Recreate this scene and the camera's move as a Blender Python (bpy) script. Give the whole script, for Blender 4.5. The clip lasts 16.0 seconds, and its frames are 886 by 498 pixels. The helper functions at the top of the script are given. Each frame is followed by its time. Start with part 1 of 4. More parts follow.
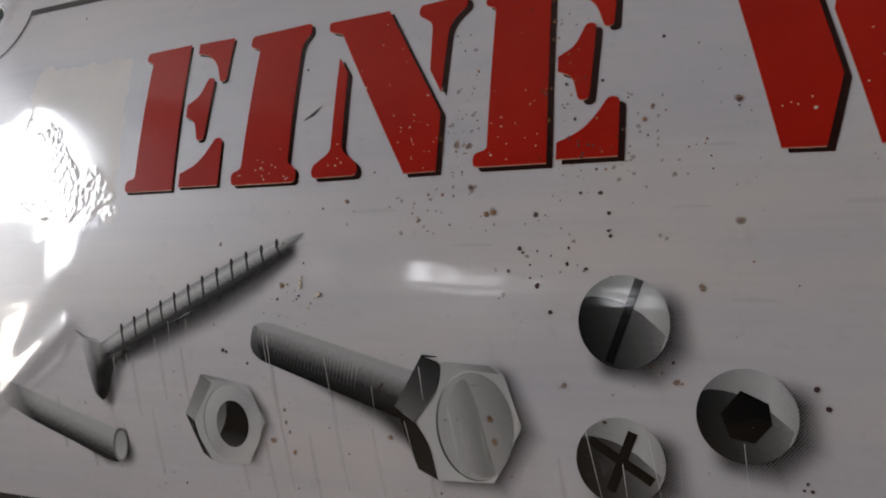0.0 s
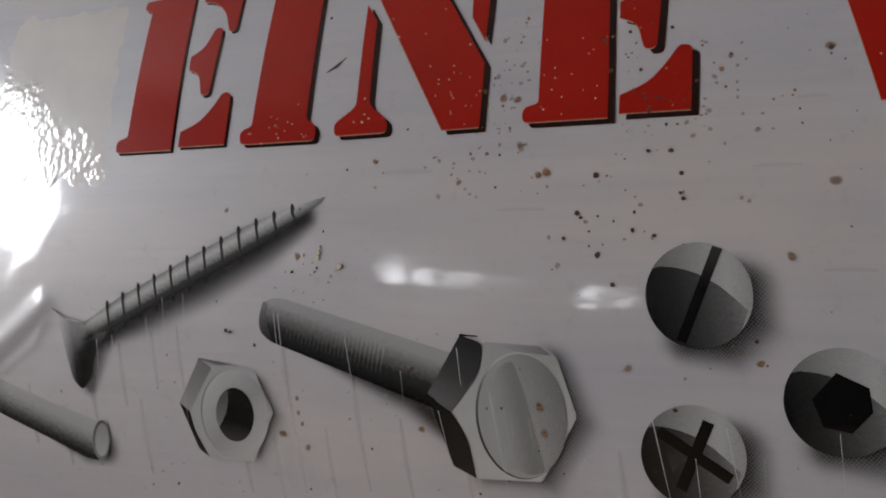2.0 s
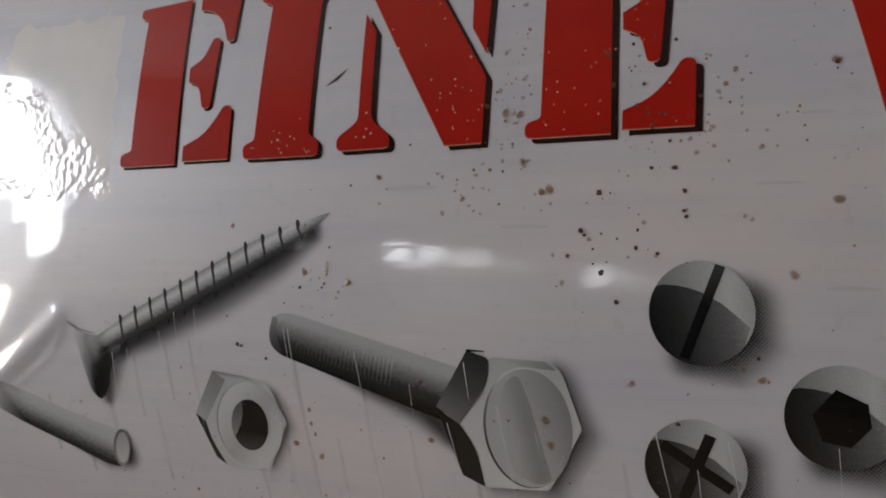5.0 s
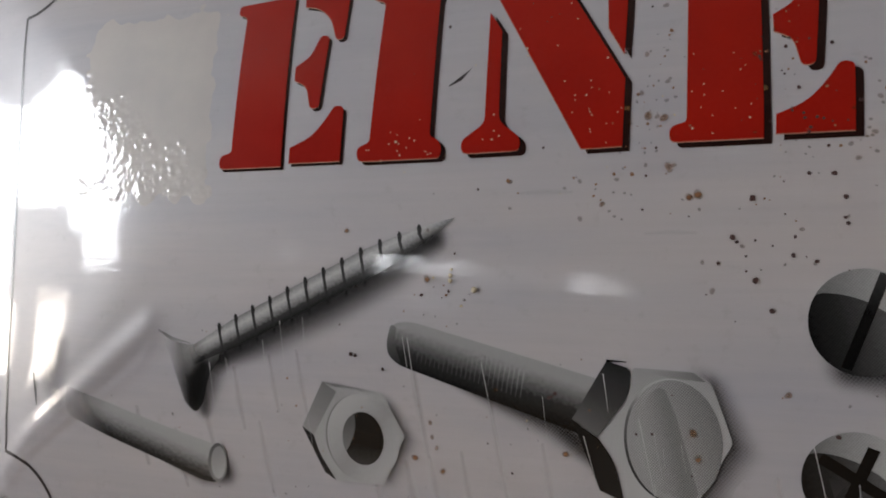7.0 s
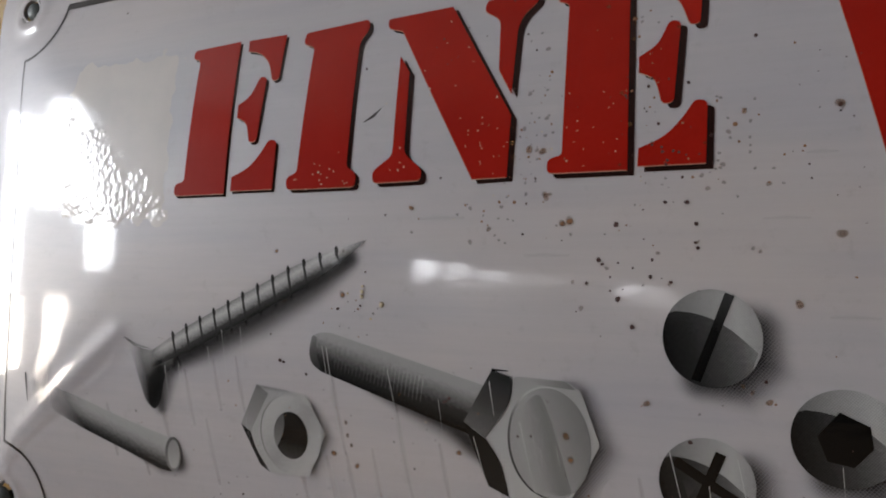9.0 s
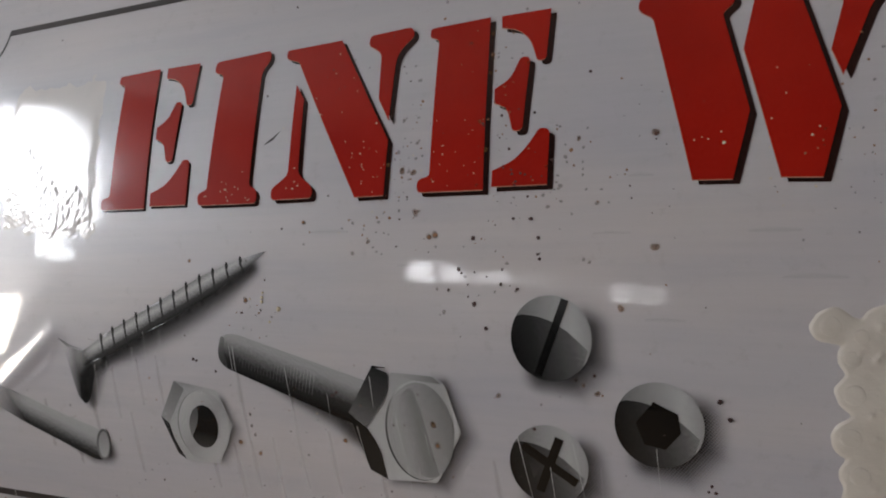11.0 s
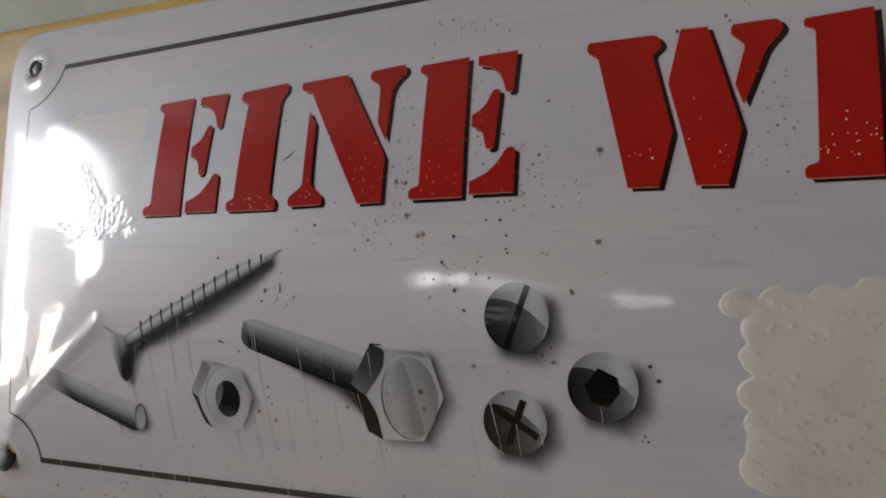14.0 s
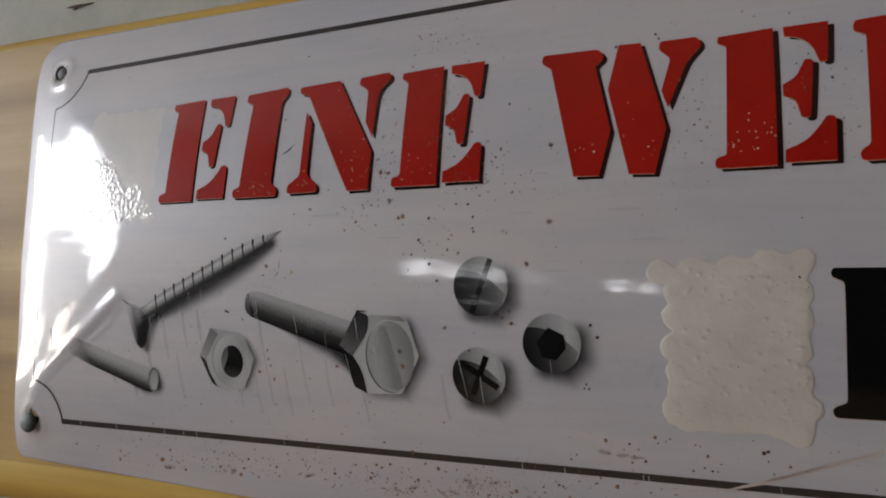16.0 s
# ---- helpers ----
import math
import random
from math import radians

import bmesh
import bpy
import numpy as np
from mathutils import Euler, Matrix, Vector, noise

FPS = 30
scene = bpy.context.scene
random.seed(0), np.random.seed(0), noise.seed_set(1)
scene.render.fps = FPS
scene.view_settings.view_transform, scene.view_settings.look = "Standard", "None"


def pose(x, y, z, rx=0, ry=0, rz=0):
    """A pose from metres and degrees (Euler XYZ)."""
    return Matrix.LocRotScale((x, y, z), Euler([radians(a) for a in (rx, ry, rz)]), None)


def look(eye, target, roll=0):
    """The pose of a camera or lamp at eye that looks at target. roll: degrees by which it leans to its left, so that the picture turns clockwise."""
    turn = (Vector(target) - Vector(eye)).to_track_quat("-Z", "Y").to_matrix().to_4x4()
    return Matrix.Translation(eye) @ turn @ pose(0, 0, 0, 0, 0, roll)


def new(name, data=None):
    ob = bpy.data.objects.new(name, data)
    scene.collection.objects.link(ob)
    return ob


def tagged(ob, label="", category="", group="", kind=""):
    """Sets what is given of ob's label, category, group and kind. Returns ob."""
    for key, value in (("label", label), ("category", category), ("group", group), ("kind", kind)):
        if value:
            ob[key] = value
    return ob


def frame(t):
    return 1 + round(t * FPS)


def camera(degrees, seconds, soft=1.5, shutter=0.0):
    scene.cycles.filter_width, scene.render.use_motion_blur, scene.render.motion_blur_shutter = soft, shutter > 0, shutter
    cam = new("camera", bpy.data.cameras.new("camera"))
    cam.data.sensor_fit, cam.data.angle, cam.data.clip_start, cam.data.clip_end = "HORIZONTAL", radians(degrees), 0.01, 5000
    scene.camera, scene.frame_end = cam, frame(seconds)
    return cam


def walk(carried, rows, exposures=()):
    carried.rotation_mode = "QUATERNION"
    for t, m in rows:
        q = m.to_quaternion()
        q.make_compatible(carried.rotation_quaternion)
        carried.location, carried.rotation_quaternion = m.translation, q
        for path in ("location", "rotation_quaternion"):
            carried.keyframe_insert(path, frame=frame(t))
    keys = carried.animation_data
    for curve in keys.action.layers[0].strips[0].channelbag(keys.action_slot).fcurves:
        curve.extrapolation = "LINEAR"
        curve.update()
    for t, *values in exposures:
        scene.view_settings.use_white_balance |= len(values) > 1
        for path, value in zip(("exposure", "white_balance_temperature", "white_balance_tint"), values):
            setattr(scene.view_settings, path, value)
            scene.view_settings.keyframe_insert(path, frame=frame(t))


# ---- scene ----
cam = camera(70.0, 16.0, soft=1.95)
PATH = [
    (0, (0.12509, -0.09285, 1.48904), (0.11850, -0.07404, 1.49077), 0.8),
    (0.5, (0.12144, -0.08625, 1.48619), (0.11502, -0.06742, 1.48821), 1.4),
    (1, (0.12021, -0.08388, 1.48623), (0.11385, -0.06503, 1.48825), 1.4),
    (1.5, (0.11538, -0.08375, 1.48533), (0.10937, -0.06478, 1.48737), 1.4),
    (2, (0.11278, -0.08467, 1.48306), (0.10700, -0.06566, 1.48535), 1.7),
    (2.5, (0.11237, -0.08342, 1.47864), (0.10661, -0.06446, 1.48128), 2.3),
    (3, (0.11498, -0.08309, 1.47751), (0.10884, -0.06425, 1.48023), 2.3),
    (3.2, (0.11387, -0.08361, 1.47710), (0.10790, -0.06473, 1.47993), 2.3),
    (5.3, (0.11292, -0.08603, 1.49157), (0.10696, -0.06696, 1.49241), 0.3),
    (5.5, (0.11023, -0.08519, 1.49082), (0.10442, -0.06607, 1.49174), 0.5),
    (6, (0.09970, -0.08727, 1.49109), (0.09446, -0.06800, 1.49214), 0.5),
    (6.5, (0.09353, -0.08863, 1.49088), (0.08828, -0.06936, 1.49196), 0.5),
    (7, (0.09315, -0.08875, 1.49067), (0.08772, -0.06954, 1.49184), 0.6),
    (7.5, (0.09473, -0.09015, 1.49127), (0.08916, -0.07098, 1.49249), 0.7),
    (8, (0.09661, -0.08938, 1.49016), (0.09075, -0.07030, 1.49148), 0.8),
    (8.5, (0.10284, -0.09133, 1.49169), (0.09647, -0.07240, 1.49286), 0.7),
    (9, (0.11519, -0.09256, 1.49304), (0.10840, -0.07378, 1.49423), 0.8),
    (9.5, (0.12178, -0.09263, 1.49344), (0.11479, -0.07392, 1.49459), 0.9),
    (10, (0.13345, -0.09555, 1.49595), (0.12644, -0.07685, 1.49693), 0.5),
    (10.2, (0.13934, -0.09689, 1.49644), (0.13228, -0.07820, 1.49733), 0.3),
    (12.3, (0.12936, -0.09732, 1.49312), (0.12350, -0.07824, 1.49447), 0.5),
    (12.5, (0.12957, -0.09751, 1.49324), (0.12375, -0.07843, 1.49467), 0.5),
    (13, (0.13409, -0.09855, 1.49153), (0.12778, -0.07964, 1.49311), 0.6),
    (13.5, (0.14069, -0.10415, 1.49037), (0.13389, -0.08542, 1.49204), 0.7),
    (14, (0.14642, -0.11509, 1.48942), (0.13953, -0.09639, 1.49112), 0.6),
    (14.5, (0.15012, -0.12780, 1.48355), (0.14333, -0.10911, 1.48562), 1.1),
    (15, (0.15258, -0.13636, 1.48130), (0.14577, -0.11766, 1.48332), 1.0),
    (15.5, (0.15298, -0.13550, 1.48352), (0.14614, -0.11679, 1.48534), 0.7),
    (16, (0.15657, -0.13217, 1.48106), (0.14990, -0.11343, 1.48311), 1.0),
]
walk(cam, [(t, look(eye, target, roll)) for t, eye, target, roll in PATH], exposures=((0.0, -0.05), (5.3, 0.0), (10.2, 0.0), (12.3, -0.06), (14.0, -0.02), (15.0, 0.08), (15.5, -0.09), (16.0, -0.09)))

# ---- light ----
scene.view_settings.exposure = 0.0
SKY = 0.1
world = bpy.data.worlds.new("sky")
scene.world = world
world.use_nodes = True
wn = world.node_tree.nodes
sky = wn.new("ShaderNodeTexSky")
sky.sky_type, sky.sun_disc = "NISHITA", False
sky.sun_elevation, sky.sun_rotation = radians(35), radians(140)
wn["Background"].inputs["Strength"].default_value = SKY
world.node_tree.links.new(sky.outputs["Color"], wn["Background"].inputs["Color"])


COOL, WARM = (0.940, 0.957, 1.0), (1.0, 0.90, 0.79)


def window_light(name, at, aim, w, h, power, tint=COOL):
    """Skylight that falls in through a window opening."""
    lamp = bpy.data.lights.new(name, "AREA")
    lamp.shape, lamp.size, lamp.size_y, lamp.energy, lamp.color = "RECTANGLE", w, h, power, tint
    ob = new(name, lamp)
    ob.matrix_world = look(at, aim)
    return ob


# ---- materials ----
def mat_new(name):
    m = bpy.data.materials.new(name)
    m.use_nodes = True
    return m, m.node_tree.nodes, m.node_tree.links, m.node_tree.nodes["Principled BSDF"]


def rgb(c, a=1.0):
    return (c, c, c, a) if isinstance(c, (int, float)) else (*c, a)


def ramp(nodes, stops):
    r = nodes.new("ShaderNodeValToRGB")
    el = r.color_ramp.elements
    el[0].position, el[0].color = stops[0][0], rgb(stops[0][1])
    el[1].position, el[1].color = stops[-1][0], rgb(stops[-1][1])
    for p, c in stops[1:-1]:
        el.new(p).color = rgb(c)
    return r


def noise_tex(nodes, links, scale, detail=4, rough=0.55, stretch=(1, 1, 1), coord="Object"):
    tc, mp, nz = nodes.new("ShaderNodeTexCoord"), nodes.new("ShaderNodeMapping"), nodes.new("ShaderNodeTexNoise")
    mp.inputs["Scale"].default_value = stretch
    nz.inputs["Scale"].default_value, nz.inputs["Detail"].default_value, nz.inputs["Roughness"].default_value = scale, detail, rough
    links.new(tc.outputs[coord], mp.inputs["Vector"])
    links.new(mp.outputs["Vector"], nz.inputs["Vector"])
    return nz


def mix_col(nodes, links, a, b, fac, kind="MIX"):
    m = nodes.new("ShaderNodeMix")
    m.data_type, m.blend_type = "RGBA", kind
    for sock, v in ((6, a), (7, b), (0, fac)):
        if hasattr(v, "links"):
            links.new(v, m.inputs[sock])
        else:
            m.inputs[sock].default_value = v if sock == 0 else rgb(v)
    return m.outputs[2]


def add_bump(nodes, links, bsdf, height, strength, dist, into="Normal"):
    b = nodes.new("ShaderNodeBump")
    b.inputs["Strength"].default_value, b.inputs["Distance"].default_value = strength, dist
    links.new(height, b.inputs["Height"])
    links.new(b.outputs["Normal"], bsdf.inputs[into])


def plain(name, c1, c2, scale, rough, metal=0.0, bump=0.0, dist=0.0005, stretch=(1, 1, 1), coord="Object"):
    m, n, l, b = mat_new(name)
    nz = noise_tex(n, l, scale, stretch=stretch, coord=coord)
    r = ramp(n, ((0.3, c1), (0.7, c2)))
    l.new(nz.outputs["Fac"], r.inputs["Fac"])
    fine = noise_tex(n, l, scale * 7, stretch=stretch, coord=coord)
    col = mix_col(n, l, r.outputs["Color"], mix_col(n, l, c1, c2, fine.outputs["Fac"]), 0.35)
    l.new(col, b.inputs["Base Color"])
    b.inputs["Roughness"].default_value, b.inputs["Metallic"].default_value = rough, metal
    if bump:
        add_bump(n, l, b, fine.outputs["Fac"], bump, dist)
    return m


GLOSS = 0.075


def lacquer(n, l, b):
    """The clear, slightly wavy varnish of the printed tin."""
    b.inputs["Roughness"].default_value = 0.38
    b.inputs["Specular IOR Level"].default_value = 0.05
    b.inputs["Coat Weight"].default_value, b.inputs["Coat Roughness"].default_value, b.inputs["Coat IOR"].default_value = 1.0, GLOSS, 1.43
    smear = noise_tex(n, l, 140, 4, 0.6, stretch=(0.12, 1, 1.2))
    rough = n.new("ShaderNodeMapRange")
    rough.inputs["From Min"].default_value, rough.inputs["From Max"].default_value = 0.3, 0.7
    rough.inputs["To Min"].default_value, rough.inputs["To Max"].default_value = GLOSS * 0.75, GLOSS * 1.35
    l.new(smear.outputs["Fac"], rough.inputs["Value"])
    l.new(rough.outputs["Result"], b.inputs["Coat Roughness"])
    wave = noise_tex(n, l, 170, 3, 0.5, stretch=(0.45, 1, 1.5))
    add_bump(n, l, b, wave.outputs["Fac"], 0.3, 0.0002, "Coat Normal")


TONE = 0.80  # strength of the whole print, paper white to black


def ink(name, stops, a=(0, 0), b=(1, 0), dots=0.12, radial=False, spread=0.11, fade=None):
    """Printing ink whose tone runs from point a to point b of the sign (centimetres); radial: from a outwards, b the two radii."""
    m, n, l, bs = mat_new(name)
    uv = n.new("ShaderNodeUVMap")
    uv.uv_map = "print"
    if radial:
        mp = n.new("ShaderNodeMapping")
        mp.inputs["Location"].default_value = (-a[0] / b[0], -a[1] / b[1], 0)
        mp.inputs["Scale"].default_value = (1 / b[0], 1 / b[1], 1)
        ln = n.new("ShaderNodeVectorMath")
        ln.operation = "LENGTH"
        l.new(uv.outputs["UV"], mp.inputs["Vector"])
        l.new(mp.outputs["Vector"], ln.inputs[0])
        t = ln.outputs["Value"]
    else:
        d = Vector((b[0] - a[0], b[1] - a[1]))
        k = d / d.length_squared
        dot = n.new("ShaderNodeVectorMath")
        dot.operation = "DOT_PRODUCT"
        dot.inputs[1].default_value = (k.x, k.y, 0)
        l.new(uv.outputs["UV"], dot.inputs[0])
        add = n.new("ShaderNodeMath")
        add.operation = "SUBTRACT"
        add.inputs[1].default_value = k.x * a[0] + k.y * a[1]
        l.new(dot.outputs["Value"], add.inputs[0])
        t = add.outputs["Value"]
    nz = n.new("ShaderNodeTexNoise")
    nz.inputs["Scale"].default_value, nz.inputs["Detail"].default_value = 22, 6
    l.new(uv.outputs["UV"], nz.inputs["Vector"])
    sh = n.new("ShaderNodeMath")
    sh.operation = "MULTIPLY_ADD"
    sh.inputs[1].default_value = spread * 2
    l.new(nz.outputs["Fac"], sh.inputs[0])
    sub = n.new("ShaderNodeMath")
    sub.operation = "SUBTRACT"
    sub.inputs[1].default_value = spread
    l.new(t, sh.inputs[2])
    l.new(sh.outputs["Value"], sub.inputs[0])
    r = ramp(n, [(p, c * TONE) for p, c in stops])
    l.new(sub.outputs["Value"], r.inputs["Fac"])
    # halftone screen of the print
    rot = n.new("ShaderNodeMapping")
    rot.inputs["Rotation"].default_value = (0, 0, radians(38))
    rot.inputs["Scale"].default_value = (38, 38, 38)
    ck = n.new("ShaderNodeTexVoronoi")
    ck.inputs["Scale"].default_value, ck.inputs["Randomness"].default_value = 1.0, 0.0
    l.new(uv.outputs["UV"], rot.inputs["Vector"])
    l.new(rot.outputs["Vector"], ck.inputs["Vector"])
    dr = ramp(n, ((0.2, 0.3), (0.55, 1.15)))
    l.new(ck.outputs["Distance"], dr.inputs["Fac"])
    col = mix_col(n, l, r.outputs["Color"], dr.outputs["Color"], dots, "MULTIPLY")
    l.new(col, bs.inputs["Base Color"])
    if fade:
        # ink alpha falls to nothing from x1 to x0; on the pin, painted glare
        sx, fr = n.new("ShaderNodeSeparateXYZ"), n.new("ShaderNodeMapRange")
        fr.interpolation_type = "SMOOTHSTEP"
        fr.inputs["From Min"].default_value, fr.inputs["From Max"].default_value = fade
        l.new(uv.outputs["UV"], sx.inputs[0])
        l.new(sx.outputs["X"], fr.inputs["Value"])
        l.new(fr.outputs["Result"], bs.inputs["Alpha"])
    lacquer(n, l, bs)
    return m


def soft_ink(name, dark, power=1.0, most=0.9, screen=0.0):
    """Airbrushed ink that thins out towards its border, by the map "density"."""
    m, n, l, bs = mat_new(name)
    uv = n.new("ShaderNodeUVMap")
    uv.uv_map = "density"
    sp = n.new("ShaderNodeSeparateXYZ")
    l.new(uv.outputs["UV"], sp.inputs[0])
    uv2 = n.new("ShaderNodeUVMap")
    uv2.uv_map = "print"
    nz = n.new("ShaderNodeTexNoise")
    nz.inputs["Scale"].default_value, nz.inputs["Detail"].default_value = 30, 4
    l.new(uv2.outputs["UV"], nz.inputs["Vector"])
    g = ramp(n, ((0.3, 0.8), (0.7, 1.0)))
    l.new(nz.outputs["Fac"], g.inputs["Fac"])
    r = n.new("ShaderNodeMapRange")
    r.interpolation_type = "SMOOTHSTEP"
    r.inputs["To Max"].default_value = most
    l.new(sp.outputs["X"], r.inputs["Value"])
    pw = n.new("ShaderNodeMath")
    pw.operation = "POWER"
    pw.inputs[1].default_value = power
    l.new(r.outputs["Result"], pw.inputs[0])
    mu = n.new("ShaderNodeMath")
    mu.operation = "MULTIPLY"
    l.new(pw.outputs["Value"], mu.inputs[0])
    l.new(g.outputs["Color"], mu.inputs[1])
    alpha = mu.outputs["Value"]
    if screen:
        # the thin parts break up into the dots of the print
        rot, ck = n.new("ShaderNodeMapping"), n.new("ShaderNodeTexVoronoi")
        rot.inputs["Rotation"].default_value, rot.inputs["Scale"].default_value = (0, 0, radians(38)), (30, 30, 30)
        ck.inputs["Scale"].default_value, ck.inputs["Randomness"].default_value = 1.0, 0.0
        l.new(uv2.outputs["UV"], rot.inputs["Vector"])
        l.new(rot.outputs["Vector"], ck.inputs["Vector"])
        dr = ramp(n, ((0.2, 1.0 + screen * 0.8), (0.6, 1.0 - screen)))
        l.new(ck.outputs["Distance"], dr.inputs["Fac"])
        dm = n.new("ShaderNodeMath")
        dm.operation, dm.use_clamp = "MULTIPLY", True
        l.new(alpha, dm.inputs[0])
        l.new(dr.outputs["Color"], dm.inputs[1])
        alpha = dm.outputs["Value"]
    bs.inputs["Base Color"].default_value = rgb(dark)
    l.new(alpha, bs.inputs["Alpha"])
    lacquer(n, l, bs)
    return m


def tin_paint():
    """Off-white sheet with cool and warm clouds, wiped streaks and fine brushed grain."""
    m, n, l, b = mat_new("lacquered_tin")
    big = noise_tex(n, l, 26, 5, stretch=(0.4, 1, 1.3))
    r = ramp(n, ((0.32, (0.404, 0.396, 0.432)), (0.5, (0.450, 0.430, 0.446)), (0.68, (0.494, 0.455, 0.450))))
    l.new(big.outputs["Fac"], r.inputs["Fac"])
    wiped = noise_tex(n, l, 150, 5, 0.65, stretch=(0.10, 1, 1))
    w = ramp(n, ((0.28, (0.86, 0.87, 0.93)), (0.5, 1.0), (0.72, (1.07, 1.06, 1.05))))
    l.new(wiped.outputs["Fac"], w.inputs["Fac"])
    col = mix_col(n, l, r.outputs["Color"], w.outputs["Color"], 0.55, "MULTIPLY")
    brushed = noise_tex(n, l, 900, 3, 0.7, stretch=(0.03, 1, 1))
    g = ramp(n, ((0.3, 0.94), (0.7, 1.04)))
    l.new(brushed.outputs["Fac"], g.inputs["Fac"])
    col = mix_col(n, l, col, g.outputs["Color"], 0.45, "MULTIPLY")
    grime = noise_tex(n, l, 420, 6, 0.7)
    d = ramp(n, ((0.25, (0.80, 0.78, 0.76)), (0.42, 1.0)))
    l.new(grime.outputs["Fac"], d.inputs["Fac"])
    col = mix_col(n, l, col, d.outputs["Color"], 0.5, "MULTIPLY")
    l.new(col, b.inputs["Base Color"])
    lacquer(n, l, b)
    b.inputs["Specular IOR Level"].default_value, b.inputs["Roughness"].default_value = 0.6, 0.45
    return m


def red_ink():
    m, n, l, b = mat_new("red_ink")
    big = noise_tex(n, l, 70, 5)
    r = ramp(n, ((0.3, (0.285, 0.0085, 0.004)), (0.7, (0.345, 0.013, 0.006))))
    l.new(big.outputs["Fac"], r.inputs["Fac"])
    l.new(r.outputs["Color"], b.inputs["Base Color"])
    lacquer(n, l, b)
    return m


def glue_mat(name, c1, c2, rough, bump):
    m, n, l, b = mat_new(name)
    big = noise_tex(n, l, 120, 4)
    r = ramp(n, ((0.3, c1), (0.7, c2)))
    l.new(big.outputs["Fac"], r.inputs["Fac"])
    l.new(r.outputs["Color"], b.inputs["Base Color"])
    b.inputs["Roughness"].default_value = rough
    b.inputs["Subsurface Weight"].default_value = 0.0
    fine = noise_tex(n, l, 500, 3)
    add_bump(n, l, b, fine.outputs["Fac"], bump, 0.0003)
    if rough < 0.2:
        b.inputs["Roughness"].default_value, b.inputs["Specular IOR Level"].default_value = 0.55, 0.8
        b.inputs["Coat Weight"].default_value, b.inputs["Coat Roughness"].default_value = 1.0, rough
    return m


def pine_mat(name, deep, mid, light):
    m, n, l, b = mat_new(name)
    tc, mp, wv = n.new("ShaderNodeTexCoord"), n.new("ShaderNodeMapping"), n.new("ShaderNodeTexWave")
    mp.inputs["Scale"].default_value = (0.12, 1, 1)
    wv.bands_direction = "Z"
    wv.inputs["Scale"].default_value, wv.inputs["Distortion"].default_value = 11, 7
    wv.inputs["Detail"].default_value, wv.inputs["Detail Scale"].default_value = 4, 1.6
    l.new(tc.outputs["Object"], mp.inputs["Vector"])
    l.new(mp.outputs["Vector"], wv.inputs["Vector"])
    r = ramp(n, ((0.0, deep), (0.45, mid), (1.0, light)))
    l.new(wv.outputs["Fac"], r.inputs["Fac"])
    fib = noise_tex(n, l, 300, 5, stretch=(0.04, 1, 1))
    fr = ramp(n, ((0.3, (0.78, 0.73, 0.66)), (0.7, 1.06)))
    l.new(fib.outputs["Fac"], fr.inputs["Fac"])
    col = mix_col(n, l, r.outputs["Color"], fr.outputs["Color"], 0.6, "MULTIPLY")
    worn = noise_tex(n, l, 22, 5, stretch=(0.3, 1, 1))
    wr = ramp(n, ((0.35, (0.86, 0.80, 0.72)), (0.65, 1.05)))
    l.new(worn.outputs["Fac"], wr.inputs["Fac"])
    col = mix_col(n, l, col, wr.outputs["Color"], 0.7, "MULTIPLY")
    l.new(col, b.inputs["Base Color"])
    b.inputs["Roughness"].default_value, b.inputs["Specular IOR Level"].default_value = 0.5, 0.2
    add_bump(n, l, b, fib.outputs["Fac"], 0.2, 0.0004)
    return m


TIN, RED = tin_paint(), red_ink()
PINE = pine_mat("varnished_pine", (0.30, 0.172, 0.044), (0.385, 0.238, 0.066), (0.44, 0.285, 0.090))
PINE_EDGE = pine_mat("yellower_pine", (0.43, 0.26, 0.050), (0.52, 0.34, 0.075), (0.58, 0.40, 0.11))
BLACK = plain("black_ink", 0.003, 0.005, 90, GLOSS)
SHADE_INK = plain("drop_shade_ink", (0.018, 0.007, 0.006), (0.026, 0.010, 0.008), 90, GLOSS)
LINE = plain("frame_ink", (0.018, 0.014, 0.014), (0.035, 0.028, 0.028), 120, 0.3)
PLASTER = plain("old_limewash", (0.33, 0.33, 0.285), (0.46, 0.455, 0.40), 45, 0.9, bump=0.4, dist=0.0007)
ROOM = plain("room_paint", (0.055, 0.050, 0.048), (0.078, 0.072, 0.068), 3, 0.9, bump=0.2)
# unseen wall made near black so that the varnish mirrors little from it
DARKWALL = plain("dark_mirrored_wall", (0.026, 0.024, 0.023), (0.04, 0.037, 0.035), 3, 0.9, bump=0.2)
# pale and warm so that the unseen floor bounces light onto the sign
FLOORM = plain("bounce_floor", (0.40, 0.27, 0.165), (0.50, 0.355, 0.23), 6, 0.7, bump=0.3)
CEIL = plain("ceiling_paint", (0.20, 0.19, 0.18), (0.25, 0.24, 0.23), 4, 0.9)
FRAMEW = plain("window_paint", 0.62, 0.72, 12, 0.4)
SPECK = plain("dark_speck", (0.016, 0.008, 0.008), (0.075, 0.026, 0.020), 900, 0.6)
RUST = plain("rust_speck", (0.13, 0.056, 0.025), (0.31, 0.165, 0.08), 900, 0.65)
CREAM = plain("cream_droplet", (0.53, 0.45, 0.30), (0.62, 0.55, 0.41), 900, 0.15)
PALE = plain("pale_edge", (0.42, 0.25, 0.17), (0.50, 0.34, 0.25), 200, 0.2)
SCRAPE = plain("dull_scrape", (0.47, 0.40, 0.36), (0.50, 0.43, 0.39), 300, 0.4)
SCRATCH = plain("bare_scratch", 0.40, 0.50, 400, 0.35)
